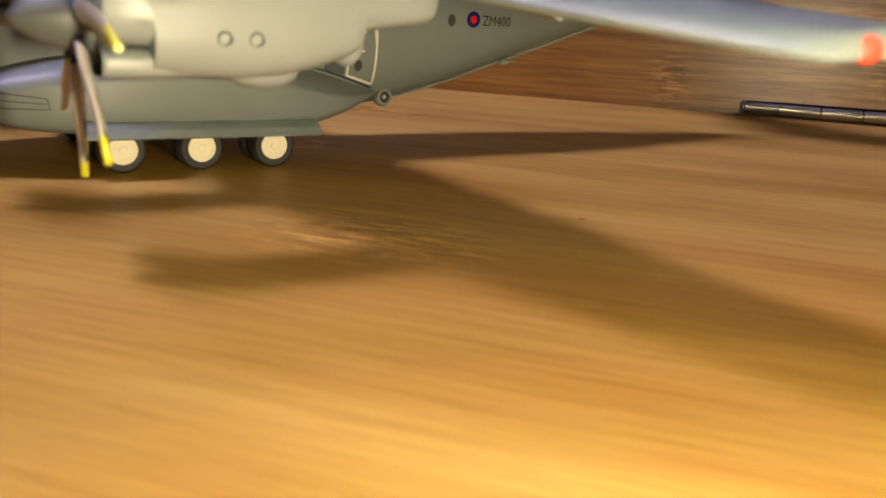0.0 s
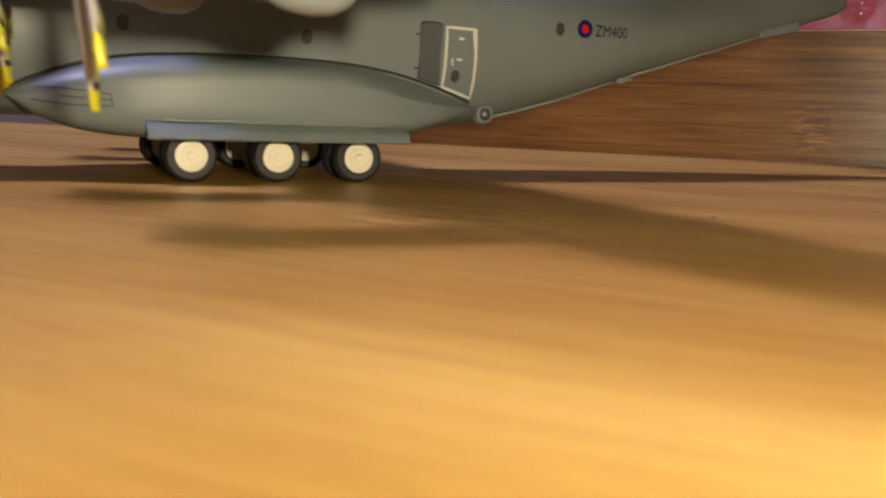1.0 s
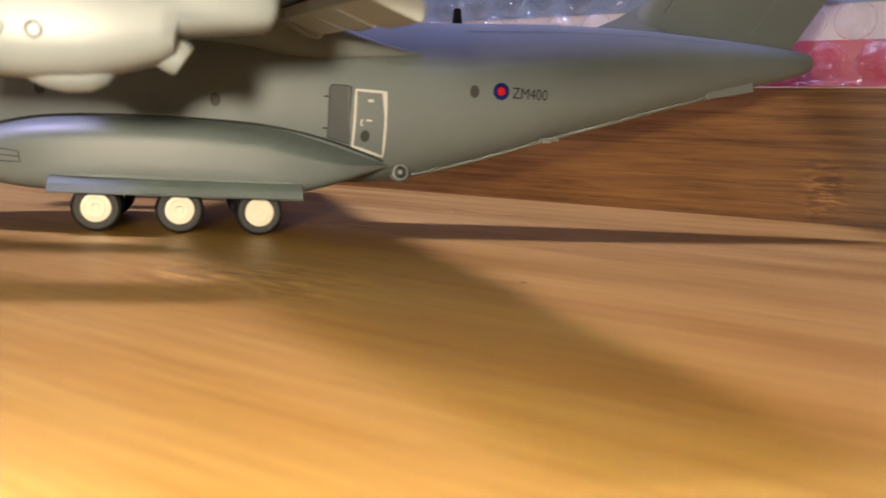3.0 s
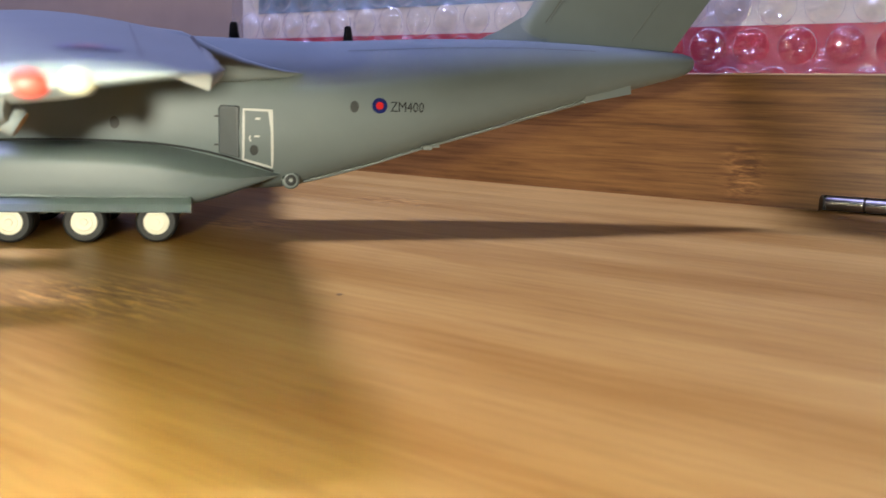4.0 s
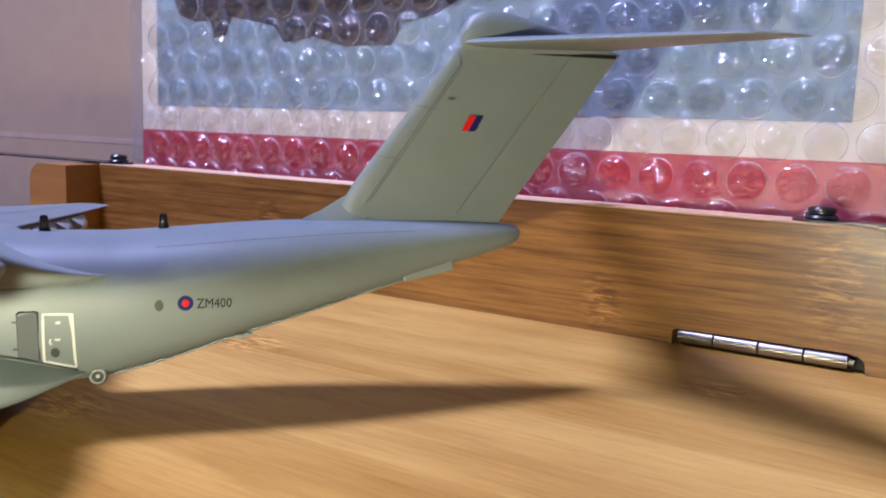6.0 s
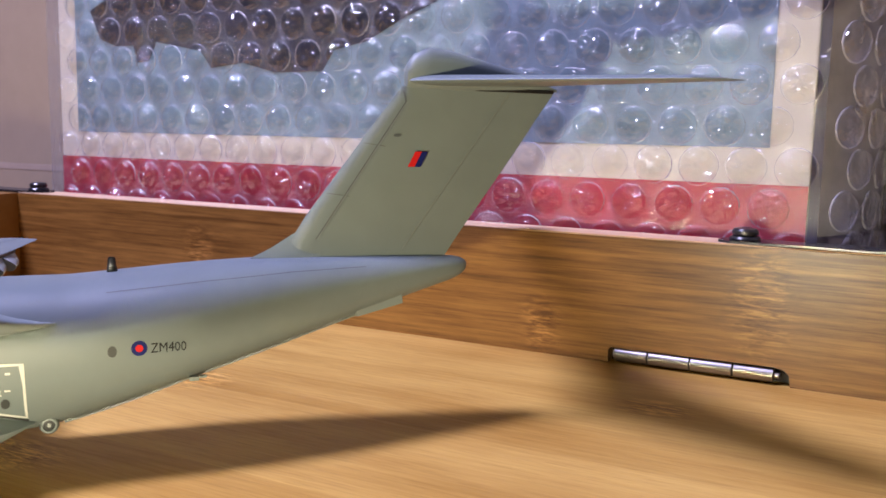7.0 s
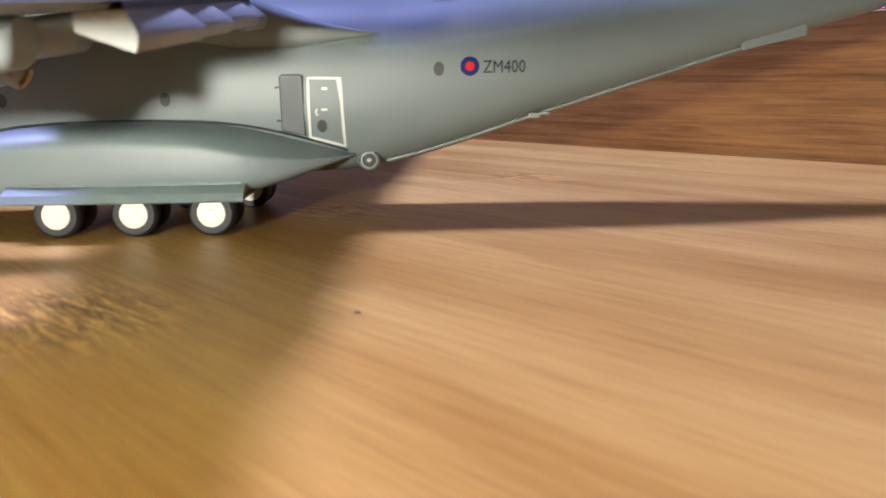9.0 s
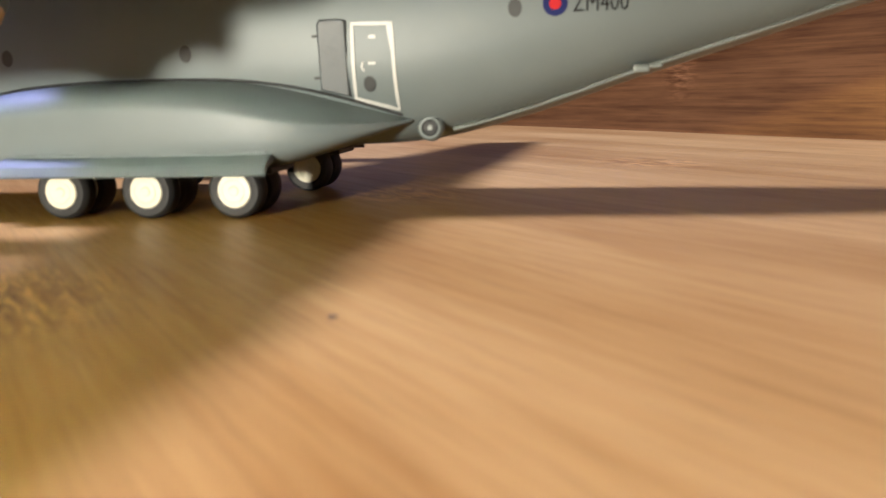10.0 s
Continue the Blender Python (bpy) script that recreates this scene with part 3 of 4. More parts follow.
        part("belly_strake", loft([[(8.85, side * 0.60, 2.62), (8.9, side * 0.64, 2.50), (8.93, side * 0.67, 2.50), (8.9, side * 0.68, 2.63)], [(9.88, side * 0.42, 2.90), (9.86, side * 0.52, 2.70), (9.9, side * 0.56, 2.70), (9.9, side * 0.50, 2.92)]]), MAT_FAIRING, fus, "small pale strake under the tail")
        # sponson with the main gear
        sx = sorted({round(SPON[i][0] + (SPON[i + 1][0] - SPON[i][0]) * k / 3, 4) for i in range(len(SPON) - 1) for k in range(4)})
        sp = part("sponson", loft([spon_ring(x, side) for x in sx]), MAT_GREY, a, "smooth grey landing gear sponson", True)
        crease = [(x, side * (fus_side(x, lerp_rows(SPON, x)[1]) + 0.01), lerp_rows(SPON, x)[1] + 0.005) for x in (-3.15 + 0.15 * k for k in range(42))]
        part("sponson_joint", tube(crease, 0.02, 6), MAT_LINE, sp, "dark joint along the fuselage", True)
        part("intake_outline", decal(ribbon([(-3.05, 1.12), (-2.62, 1.12), (-2.05, 1.06), (-2.02, 0.92), (-2.5, 0.92), (-2.9, 0.97)], 0.014, True) + ribbon([(-2.6, 1.02), (-2.04, 0.99)], 0.012), 0.006, side, surface=spon_side), MAT_LINE, sp, "thin drawn outline of an air intake")
        rows = []
        for x in (-1.66, 1.66):
            rows.append([(x, side * y, z) for y, z in ((1.86, 0.76), (1.93, 0.77), (2.16, 0.67), (2.22, 0.565), (2.19, 0.545), (2.10, 0.63), (1.86, 0.70))])
        part("gear_door", loft(rows), MAT_GREY, sp, "long open landing gear door", False)
        part("door_hinge", box(-1.44, min(side * 1.88, side * 1.97), 0.765, 1.60, max(side * 1.88, side * 1.97), 0.80, 0.012), MAT_GREY, sp, "thin hinge strip over the gear door")
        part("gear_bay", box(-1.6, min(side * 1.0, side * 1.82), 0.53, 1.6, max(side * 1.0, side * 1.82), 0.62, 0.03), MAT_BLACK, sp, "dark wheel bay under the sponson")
    # wing fairing over the body
    rows = []
    for x, z0, z1, hw in ((-2.7, 2.95, 3.10, 0.9), (-2.4, 2.85, 3.35, 1.22), (-1.8, 2.72, 3.52, 1.42), (-0.6, 2.66, 3.56, 1.49), (0.8, 2.63, 3.53, 1.50), (1.5, 2.60, 3.44, 1.47), (1.75, 2.60, 3.34, 1.46), (2.1, 2.60, 3.19, 1.44), (2.5, 2.63, 3.04, 1.42), (2.9, 2.68, 2.93, 1.37), (3.2, 2.73, 2.87, 1.32), (3.48, 2.80, 2.83, 1.262)):
        ring = []
        sharp = 0.55 if x < 1 else 0.22
        for k in range(40):
            t = 2 * math.pi * (k + 0.5) / 40
            ring.append((x, hw * math.copysign(abs(math.cos(t)) ** sharp, math.cos(t)), (z0 + z1) / 2 + (z1 - z0) / 2 * math.copysign(abs(math.sin(t)) ** (sharp + 0.1), math.sin(t))))
        rows.append(ring)
    part("wing_fairing", loft(rows), MAT_FAIRING, a, "blended grey wing root fairing", True)
    # wings
    for side in (-1, 1):
        span = [0.6, 1.3, 2.4, 3.3, 4.4, 5.5, 6.5, 7.6, 8.7, 9.8, 10.7, 11.0, 11.14, 11.19]
        rings = []
        for s in span:
            x0, x1, z, t = wing_at(s, side)
            if s > 10.9:
                t *= {11.0: 1.0, 11.14: 0.9, 11.19: 0.45}[s]
                x0 += {11.0: 0.02, 11.14: 0.06, 11.19: 0.12}[s]
                x1 -= {11.0: 0.02, 11.14: 0.09, 11.19: 0.22}[s]
            rings.append(airfoil(x0, x1, z, t, side * s, 14, WING_TWIST * (s - 1) / 10.15))
        w = part("wing", loft(rings), MAT_GREY, a, "long grey wing drooping to its tip", True)
        # pale lowered flaps along the trailing edge, stepped where one meets the next
        for s0, s1 in ((1.40, 2.06), (2.10, 4.02), (4.06, 5.52), (5.56, 7.17)):
            rings = []
            for s, k in ((s0, 0.97), (s0 + 0.03, 1.0), (s1 - 0.03, 0.34), (s1, 0.30)):
                x0, x1, z, t = wing_at(s, side)
                rings.append([(x1 + (dx * k if dx > 0 else dx), side * s, z + (dz * (1.0 if s0 < 2 else 0.85) if dx > 0 else dz)) for dx, dz in ((-0.40, -0.06), (0.02, -0.05), (0.19, -0.17), (0.27, -0.24), (0.30, -0.28), (0.27, -0.38), (0.23, -0.42), (0.18, -0.43), (0.02, -0.41), (-0.40, -0.20))])
            part("flap", loft(rings), MAT_FLAP, w, "pale lowered wing flap", True)
        bm = bmesh.new()
        rows = [[bm.verts.new(p) for p in ((x1 - 0.02, side * q, z + 0.04), (x1 + 0.014, side * q, z + 0.03), (x1 + 0.012, side * q, z - 0.04), (x1 - 0.12, side * q, z - 0.04))] for q in (1.38, 7.25) for x0, x1, z, t in (wing_at(q, side),)]
        for k in range(4):
            bm.faces.new((rows[0][k], rows[0][(k + 1) % 4], rows[1][(k + 1) % 4], rows[1][k]))
        part("flap_gap", bm, MAT_LINE, w, "dark gap ahead of the flaps")
        # aileron and spoiler joints, roundel and tip lights
        def top(x, y, lift=0.012):
            x0, x1, z, t = wing_at(abs(y), side)
            c = min(max((x - x0) / (x1 - x0), 0), 1)
            th = t * 5 * (0.2969 * math.sqrt(c) - 0.126 * c - 0.3516 * c * c + 0.2843 * c**3 - 0.1015 * c**4)
            return (x, y, z + 0.12 * t * math.sin(math.pi * c) + th + lift + WING_TWIST * (abs(y) - 1) / 10.15 * (c - 0.6))
        bm = bmesh.new()
        for k in range(20):
            sa, sb = 1.6 + 0.45 * k, 2.05 + 0.45 * k
            q = []
            for s, dx in ((sa, 0), (sb, 0), (sb, 0.02), (sa, 0.02)):
                x0, x1, z, t = wing_at(s, side)
                q.append(bm.verts.new(top(x0 + 0.72 * (x1 - x0) + dx, side * s, 0.006)))
            bm.faces.new(q)
        part("panel_joint", bm, MAT_FAINT, w)
        for name, r, m, lift in (("wing_roundel_ring", 0.23, MAT_PALE_ROUNDEL, 0.014), ("wing_roundel_centre", 0.11, MAT_PINK_ROUNDEL, 0.022)):
            x0, x1, z, t = wing_at(10.05, side)
            bm = bmesh.new()
            hub = bm.verts.new(top(1.22, side * 10.05, lift))
            rim = [bm.verts.new(top(1.22 + r * math.cos(q), side * 10.05 + r * math.sin(q), lift)) for q in (2 * math.pi * k / 24 for k in range(24))]
            for k in range(24):
                bm.faces.new((hub, rim[k], rim[(k + 1) % 24]))
            part(name, bm, m, w, "pale low-visibility roundel on the wing")
        for x, m, r in ((1.05, MAT_NAV_RED, 0.125), (1.30, MAT_NAV_PALE, 0.12)):
            x0, x1, z, t = wing_at(11.1, side)
            bm = bmesh.new()
            bmesh.ops.create_uvsphere(bm, u_segments=16, v_segments=10, radius=1)
            for v in bm.verts:
                v.co = Vector((x + v.co.x * r, side * 11.15 + v.co.y * 0.075, z + v.co.z * 0.7 * r + WING_TWIST * ((x - x0) / (x1 - x0) - 0.6)))
            part("tip_light", bm, m, w, "small coloured wing tip light", True)
    # engines and propellers
    made = {}
    for side in (-1, 1):
        for px, s, cz in ((-2.45, 6.45, 2.22), (-3.12, 3.30, 2.46)):
            if side > 0:
                px, cz = px + 0.2 * s / 6, cz + 0.03 * s
            name = "nacelle"
            if name not in made:
                rows = []
                for x, z0, z1, ry in ((0.10, -0.14, 0.36, 0.34), (0.13, -0.18, 0.42, 0.40), (0.30, -0.20, 0.46, 0.45), (0.50, -0.20, 0.48, 0.47), (0.52, -0.42, 0.48, 0.47), (0.8, -0.45, 0.50, 0.48), (1.3, -0.46, 0.50, 0.48), (1.7, -0.43, 0.50, 0.47), (2.0, -0.36, 0.48, 0.45), (2.3, -0.27, 0.44, 0.42), (2.42, -0.20, 0.45, 0.41), (2.46, -0.02, 0.46, 0.40), (2.75, 0.02, 0.50, 0.38), (3.05, 0.06, 0.53, 0.35), (3.20, 0.085, 0.54, 0.32), (3.25, 0.12, 0.53, 0.29), (3.29, 0.20, 0.52, 0.24)):
                    rows.append([(x, ry * math.copysign(abs(math.cos(q)) ** 0.62, math.cos(q)), (z0 + z1) / 2 + (z1 - z0) / 2 * math.copysign(abs(math.sin(q)) ** 0.62, math.sin(q))) for q in (2 * math.pi * (k + 0.5) / 32 for k in range(32))])
                made["nacelle"] = (loft(rows), MAT_CREAM, "pale grey engine nacelle", True)
                chin = []
                for x, r in ((0.20, 0.55), (0.20, 0.78), (0.15, 0.84), (0.13, 0.92), (0.16, 1.0), (0.4, 1.03), (0.62, 1.0), (0.9, 0.9)):
                    chin.append([(x, 0.34 * r * math.copysign(abs(math.cos(q)) ** 0.6, math.cos(q)), -0.335 + 0.125 * r * math.copysign(abs(math.sin(q)) ** 0.6, math.sin(q))) for q in (2 * math.pi * (k + 0.5) / 24 for k in range(24))])
                made["intake"] = (loft(chin), MAT_CREAM, "boxy chin intake lip", True)
                bulge = []
                for x, r in ((1.18, 0.02), (1.25, 0.09), (1.38, 0.15), (1.55, 0.18), (1.75, 0.165), (1.88, 0.10), (1.94, 0.02)):
                    bulge.append([(x, 1.3 * r * math.cos(q), -0.38 + r * math.sin(q)) for q in (2 * math.pi * k / 16 for k in range(16))])
                made["oil_cooler"] = (loft(bulge), MAT_CREAM, "rounded oil cooler bulge under the nacelle", True)
                made["intake_mouth"] = (box(0.19, -0.2, -0.41, 0.215, 0.2, -0.27, 0.01), MAT_BLACK, "", False)
                made["spinner"] = (lathe([(-0.52, 0.02), (-0.46, 0.10), (-0.3, 0.19), (-0.1, 0.25), (0.10, 0.27)], "x", 24), MAT_GREY_DARK, "dark pointed propeller spinner", True)
                # one curved blade, tipped in yellow
                rows = []
                for r, chord, sweep, twist in ((0.18, 0.08, 0, 40), (0.35, 0.12, -0.03, 32), (0.6, 0.16, -0.04, 26), (0.80, 0.165, -0.01, 22), (0.97, 0.15, 0.03, 19), (1.12, 0.12, 0.07, 17), (1.18, 0.105, 0.09, 16), (1.27, 0.075, 0.12, 15), (1.33, 0.03, 0.15, 15)):
                    q = radians(twist)
                    ring = []
                    for k in range(10):
                        b = 2 * math.pi * k / 10
                        c, tt = chord * math.cos(b) + sweep, 0.035 * math.sin(b)
                        ring.append((c * math.sin(q) + tt * math.cos(q), c * math.cos(q) - tt * math.sin(q), -r))
                    rows.append(ring)
                bm = loft(rows)
                for f in bm.faces:
                    r = -sum(v.co.z for v in f.verts) / len(f.verts)
                    lead = sum((v.co.y + v.co.x) for v in f.verts) / len(f.verts)
                    f.material_index = 2 if lead < 0.015 and 0.3 < r < 1.24 else 1 if r > 1.19 or 1.0 < r < 1.10 else 0
                made["blade"] = (bm, [MAT_BLADE, MAT_BLADE_TIP, MAT_BLADE_EDGE], "black propeller blade with yellow tip bands", True)
            first = "mesh" not in made
            if first:
                made["mesh"] = {}
            def fit_part(name, parent, at):
                if name not in made["mesh"]:
                    bm, m, label, smooth = made[name]
                    ob = part(name, bm, m, parent, label, smooth, at)
                    made["mesh"][name] = ob.data
                    return ob
                return piece(name, made["mesh"][name], parent, made[name][2], at)
            n = fit_part("nacelle", a, place(px, side * s, cz))
            fit_part("intake", n, Matrix.Identity(4))
            fit_part("intake_mouth", n, Matrix.Identity(4))
            fit_part("oil_cooler", n, Matrix.Identity(4))
            for hx in (1.08, 1.36):
                fit_part_cup(made, n, hx)
            fit_exhaust(made, n)
            p = fit_part("spinner", a, place(px, side * s, cz))
            p.name = "propeller"
            for k in range(8):
                fit_part("blade", p, pose(0, 0, 0, 45 * k, 0, 0))
            if s < 4:
                part("nacelle_stripe", box(0.90, side * 0.40 - 0.12, -0.42, 1.03, side * 0.40 + 0.12, 0.42, 0.02), MAT_YELLOW, n, "yellow warning band")
    # tail
    rows = []
    for z, x0, x1, t in ((3.45, 7.75, 10.92, 0.34), (3.95, 7.72, 11.26, 0.34), (4.47, 8.05, 11.64, 0.33), (5.2, 8.60, 12.18, 0.31), (5.77, 9.03, 12.60, 0.29), (6.4, 9.51, 13.03, 0.27), (7.05, 10.02, 13.50, 0.25)):
        ring = [(x, y, z) for x, _, y in airfoil(x0, x1, 0, t, 0, 12)]
        rows.append([(x, y * 0.95 - 0.02, zz) for x, y, zz in ring])
    fin = part("tail_fin", loft(rows), MAT_GREY, a, "tall swept grey tail fin", True)
    part("dorsal_fillet", loft([[(6.95, -0.02, 3.60), (6.95, 0.02, 3.60), (6.95, 0, 3.64)], [(7.35, -0.10, 3.58), (7.35, 0.10, 3.58), (7.35, 0, 3.83)], [(7.75, -0.15, 3.58), (7.75, 0.15, 3.58), (7.75, 0, 4.08)], [(8.3, -0.15, 3.58), (8.3, 0.15, 3.58), (8.3, 0, 4.3)]]), MAT_GREY, fin, "", True)
    def fin_side(x, z):
        f = (z - 3.95) / 3.1
        x0, x1 = 7.72 + 2.30 * f, 11.26 + 2.24 * f
        c = min(max((x - x0) / (x1 - x0), 0.0), 1.0)
        t = 0.34 - 0.09 * f
        return 0.95 * t * 5 * (0.2969 * math.sqrt(c) - 0.126 * c - 0.3516 * c * c + 0.2843 * c**3 - 0.1015 * c**4) + 0.02
    for side in (-1, 1):
        part("fin_flash_red", decal([[(10.10, 5.43), (10.25, 5.43), (10.41, 5.74), (10.26, 5.74)]], 0.02, side, surface=fin_side), MAT_RED, fin, "red half of the fin flash")
        part("fin_flash_blue", decal([[(10.25, 5.43), (10.38, 5.43), (10.54, 5.74), (10.41, 5.74)]], 0.02, side, surface=fin_side), MAT_BLUE, fin, "blue half of the fin flash")
        part("fin_line", decal(ribbon([(8.20, 4.0), (10.06, 6.74), (10.02, 6.95)], 0.024), 0.03, side, surface=fin_side), MAT_FAINT, fin, "leading edge panel line")
        # pale strip that paints the groove's highlight next to the panel line
        part("fin_ridge", decal(ribbon([(8.235, 4.0), (10.095, 6.74)], 0.02), 0.034, side, surface=fin_side), MAT_FAIRING, fin, "painted highlight beside the leading edge panel line")
        # the rudder line takes the paler grey to carry its highlight as colour
        part("rudder_line", decal(ribbon([(10.02, 3.75), (12.35, 6.95)], 0.02), 0.012, side, surface=fin_side), MAT_FAIRING, fin, "rudder hinge line with its highlight painted in")
        for z in (4.9, 5.9):
            x = 7.72 + 2.30 * (z - 3.95) / 3.1
            part("fin_joint", decal(ribbon([(x + 0.03, z), (x + 0.46, z - 0.06)], 0.016), 0.012, side, surface=fin_side), MAT_FAINT, fin)
        part("fin_port", decal([disc(9.88, 6.06, 0.08, 0.03)], 0.015, side, surface=fin_side), MAT_GREY_DARK, fin)
    rows = []
    for x, z0, z1, hw in ((10.06, 7.18, 7.32, 0.03), (10.10, 7.02, 7.46, 0.13), (10.26, 6.98, 7.70, 0.19), (10.6, 6.97, 7.84, 0.22), (11.1, 6.97, 7.79, 0.22), (11.8, 6.98, 7.63, 0.19), (12.5, 7.0, 7.46, 0.15), (13.1, 7.02, 7.28, 0.09), (13.55, 7.04, 7.10, 0.02)):
        rows.append([(x, hw * math.cos(q), (z0 + z1) / 2 + (z1 - z0) / 2 * math.copysign(abs(math.sin(q)) ** 0.8, math.sin(q))) for q in (2 * math.pi * k / 24 for k in range(24))])
    part("fin_bullet", loft(rows), MAT_GREY, fin, "rounded fairing on the fin's top", True)
    part("rudder_gap", box(11.6, -0.10, 7.00, 13.44, 0.10, 7.08, 0.02), MAT_BLACK, fin)
    for side in (-1, 1):
        rings = []
        for s, x0, x1, z, t in ((0.05, 10.08, 13.30, 7.16, 0.26), (1.5, 10.85, 13.50, 7.14, 0.21), (3.5, 11.90, 13.78, 7.10, 0.15), (5.2, 12.80, 14.02, 7.07, 0.10), (5.42, 13.0, 14.04, 7.065, 0.07), (5.48, 13.35, 14.04, 7.065, 0.03)):
            rings.append(airfoil(x0, x1, z, t, side * s))
        part("tailplane", loft(rings), MAT_GREY, a, "swept grey tailplane half on the fin", True)
    # aerials on the back
    for x, z in ((2.38, 3.43), (4.43, 3.46)):
        rings = []
        for h, back, front, t in ((-0.02, 0.11, 0.11, 0.05), (0.05, 0.085, 0.10, 0.04), (0.16, 0.065, 0.09, 0.035), (0.26, 0.055, 0.08, 0.03), (0.29, 0.03, 0.06, 0.012)):
            rings.append([(x + (back - front) / 2 + (back + front) / 2 * math.copysign(abs(math.cos(q)) ** 0.6, math.cos(q)), t * math.sin(q), z + h) for q in (2 * math.pi * k / 16 for k in range(16))])
        part("aerial", loft(rings), MAT_ANTENNA, a, "small glossy black blade aerial", True)
    # wheels
    tyre_bm = lathe([(-0.13, 0.19), (-0.145, 0.24), (-0.14, 0.29), (-0.10, 0.325), (-0.05, 0.335), (0.05, 0.335), (0.10, 0.325), (0.14, 0.29), (0.145, 0.24), (0.13, 0.19)], "y", 36)
    hub_bm = lathe([(-0.162, 0.01), (-0.160, 0.05), (-0.150, 0.06), (-0.152, 0.125), (-0.145, 0.13), (-0.145, 0.14), (-0.150, 0.145), (-0.148, 0.195), (-0.12, 0.215), (0.12, 0.215), (0.148, 0.195), (0.150, 0.145), (0.145, 0.14), (0.145, 0.13), (0.152, 0.125), (0.150, 0.06), (0.160, 0.05), (0.162, 0.01)], "y", 28)
    tyre = hub = None
    spots = [(x, side * y, 0.335, 1.0) for side in (-1, 1) for x in (-1.10, 0.0, 1.10) for y in (1.60, 1.12)] + [(-7.5, -0.22, 0.27, 0.8), (-7.5, 0.22, 0.27, 0.8)]
    for x, y, z, k in spots:
        m = place(x, y, z) @ Matrix.Scale(k, 4)
        if tyre is None:
            w = part("wheel", tyre_bm, MAT_TYRE, a, "black rubber tyre on a cream hub", True, m)
            tyre = w.data
            hub = part("hub", hub_bm, MAT_HUB, w, "cream wheel hub", True).data
        else:
            w = piece("wheel", tyre, a, "black rubber tyre on a cream hub", m)
            piece("hub", hub, w, "cream wheel hub")
    for x in (-1.10, 0.0, 1.10):
        for side in (-1, 1):
            part("axle", lathe([(-0.34, 0.06), (0.34, 0.06)], "y", 10, (x, side * 1.36, 0.335)), MAT_BLACK, a)
            part("leg", box(x - 0.1, side * 1.36 - 0.08, 0.30, x + 0.1, side * 1.36 + 0.08, 0.60, 0.03), MAT_BLACK, a)
    part("nose_leg", box(-7.58, -0.07, 0.25, -7.42, 0.07, 1.0, 0.03), MAT_GREY_DARK, a)


def fit_part_cup(made, n, hx):
    """A small round vent on each side of a nacelle."""
    for side in (-1, 1):
        key = ("cup", hx, side)
        if key not in made:
            ob = part("vent", lathe([(-0.06, 0.07), (0.02, 0.068), (0.026, 0.055), (-0.02, 0.045)], "y", 16), MAT_CREAM, n, "small round vent", True, place(hx, side * 0.49, -0.10, 0, 0, 0 if side > 0 else 180))
            made[key] = ob.data
        else:
            piece("vent", made[key], n, "small round vent", place(hx, side * 0.49, -0.10, 0, 0, 0 if side > 0 else 180))


def fit_exhaust(made, n):
    m = place(2.34, 0, -0.12, 0, 32, 0)
    if "exhaust" not in made:
        bm = lathe([(-0.30, 0.15), (0.0, 0.175), (0.16, 0.165), (0.20, 0.14), (0.17, 0.11), (0.0, 0.10)], "x", 20)
        for f in bm.faces:
            f.material_index = 1 if max(math.hypot(v.co.y, v.co.z) for v in f.verts) < 0.15 else 0
        ob = part("exhaust", bm, [MAT_CREAM, MAT_BRASS], n, "pale exhaust stub with a tan mouth", True, m)
        made["exhaust"] = ob.data
        return ob
    return piece("exhaust", made["exhaust"], n, "pale exhaust stub with a tan mouth", m)


aircraft()

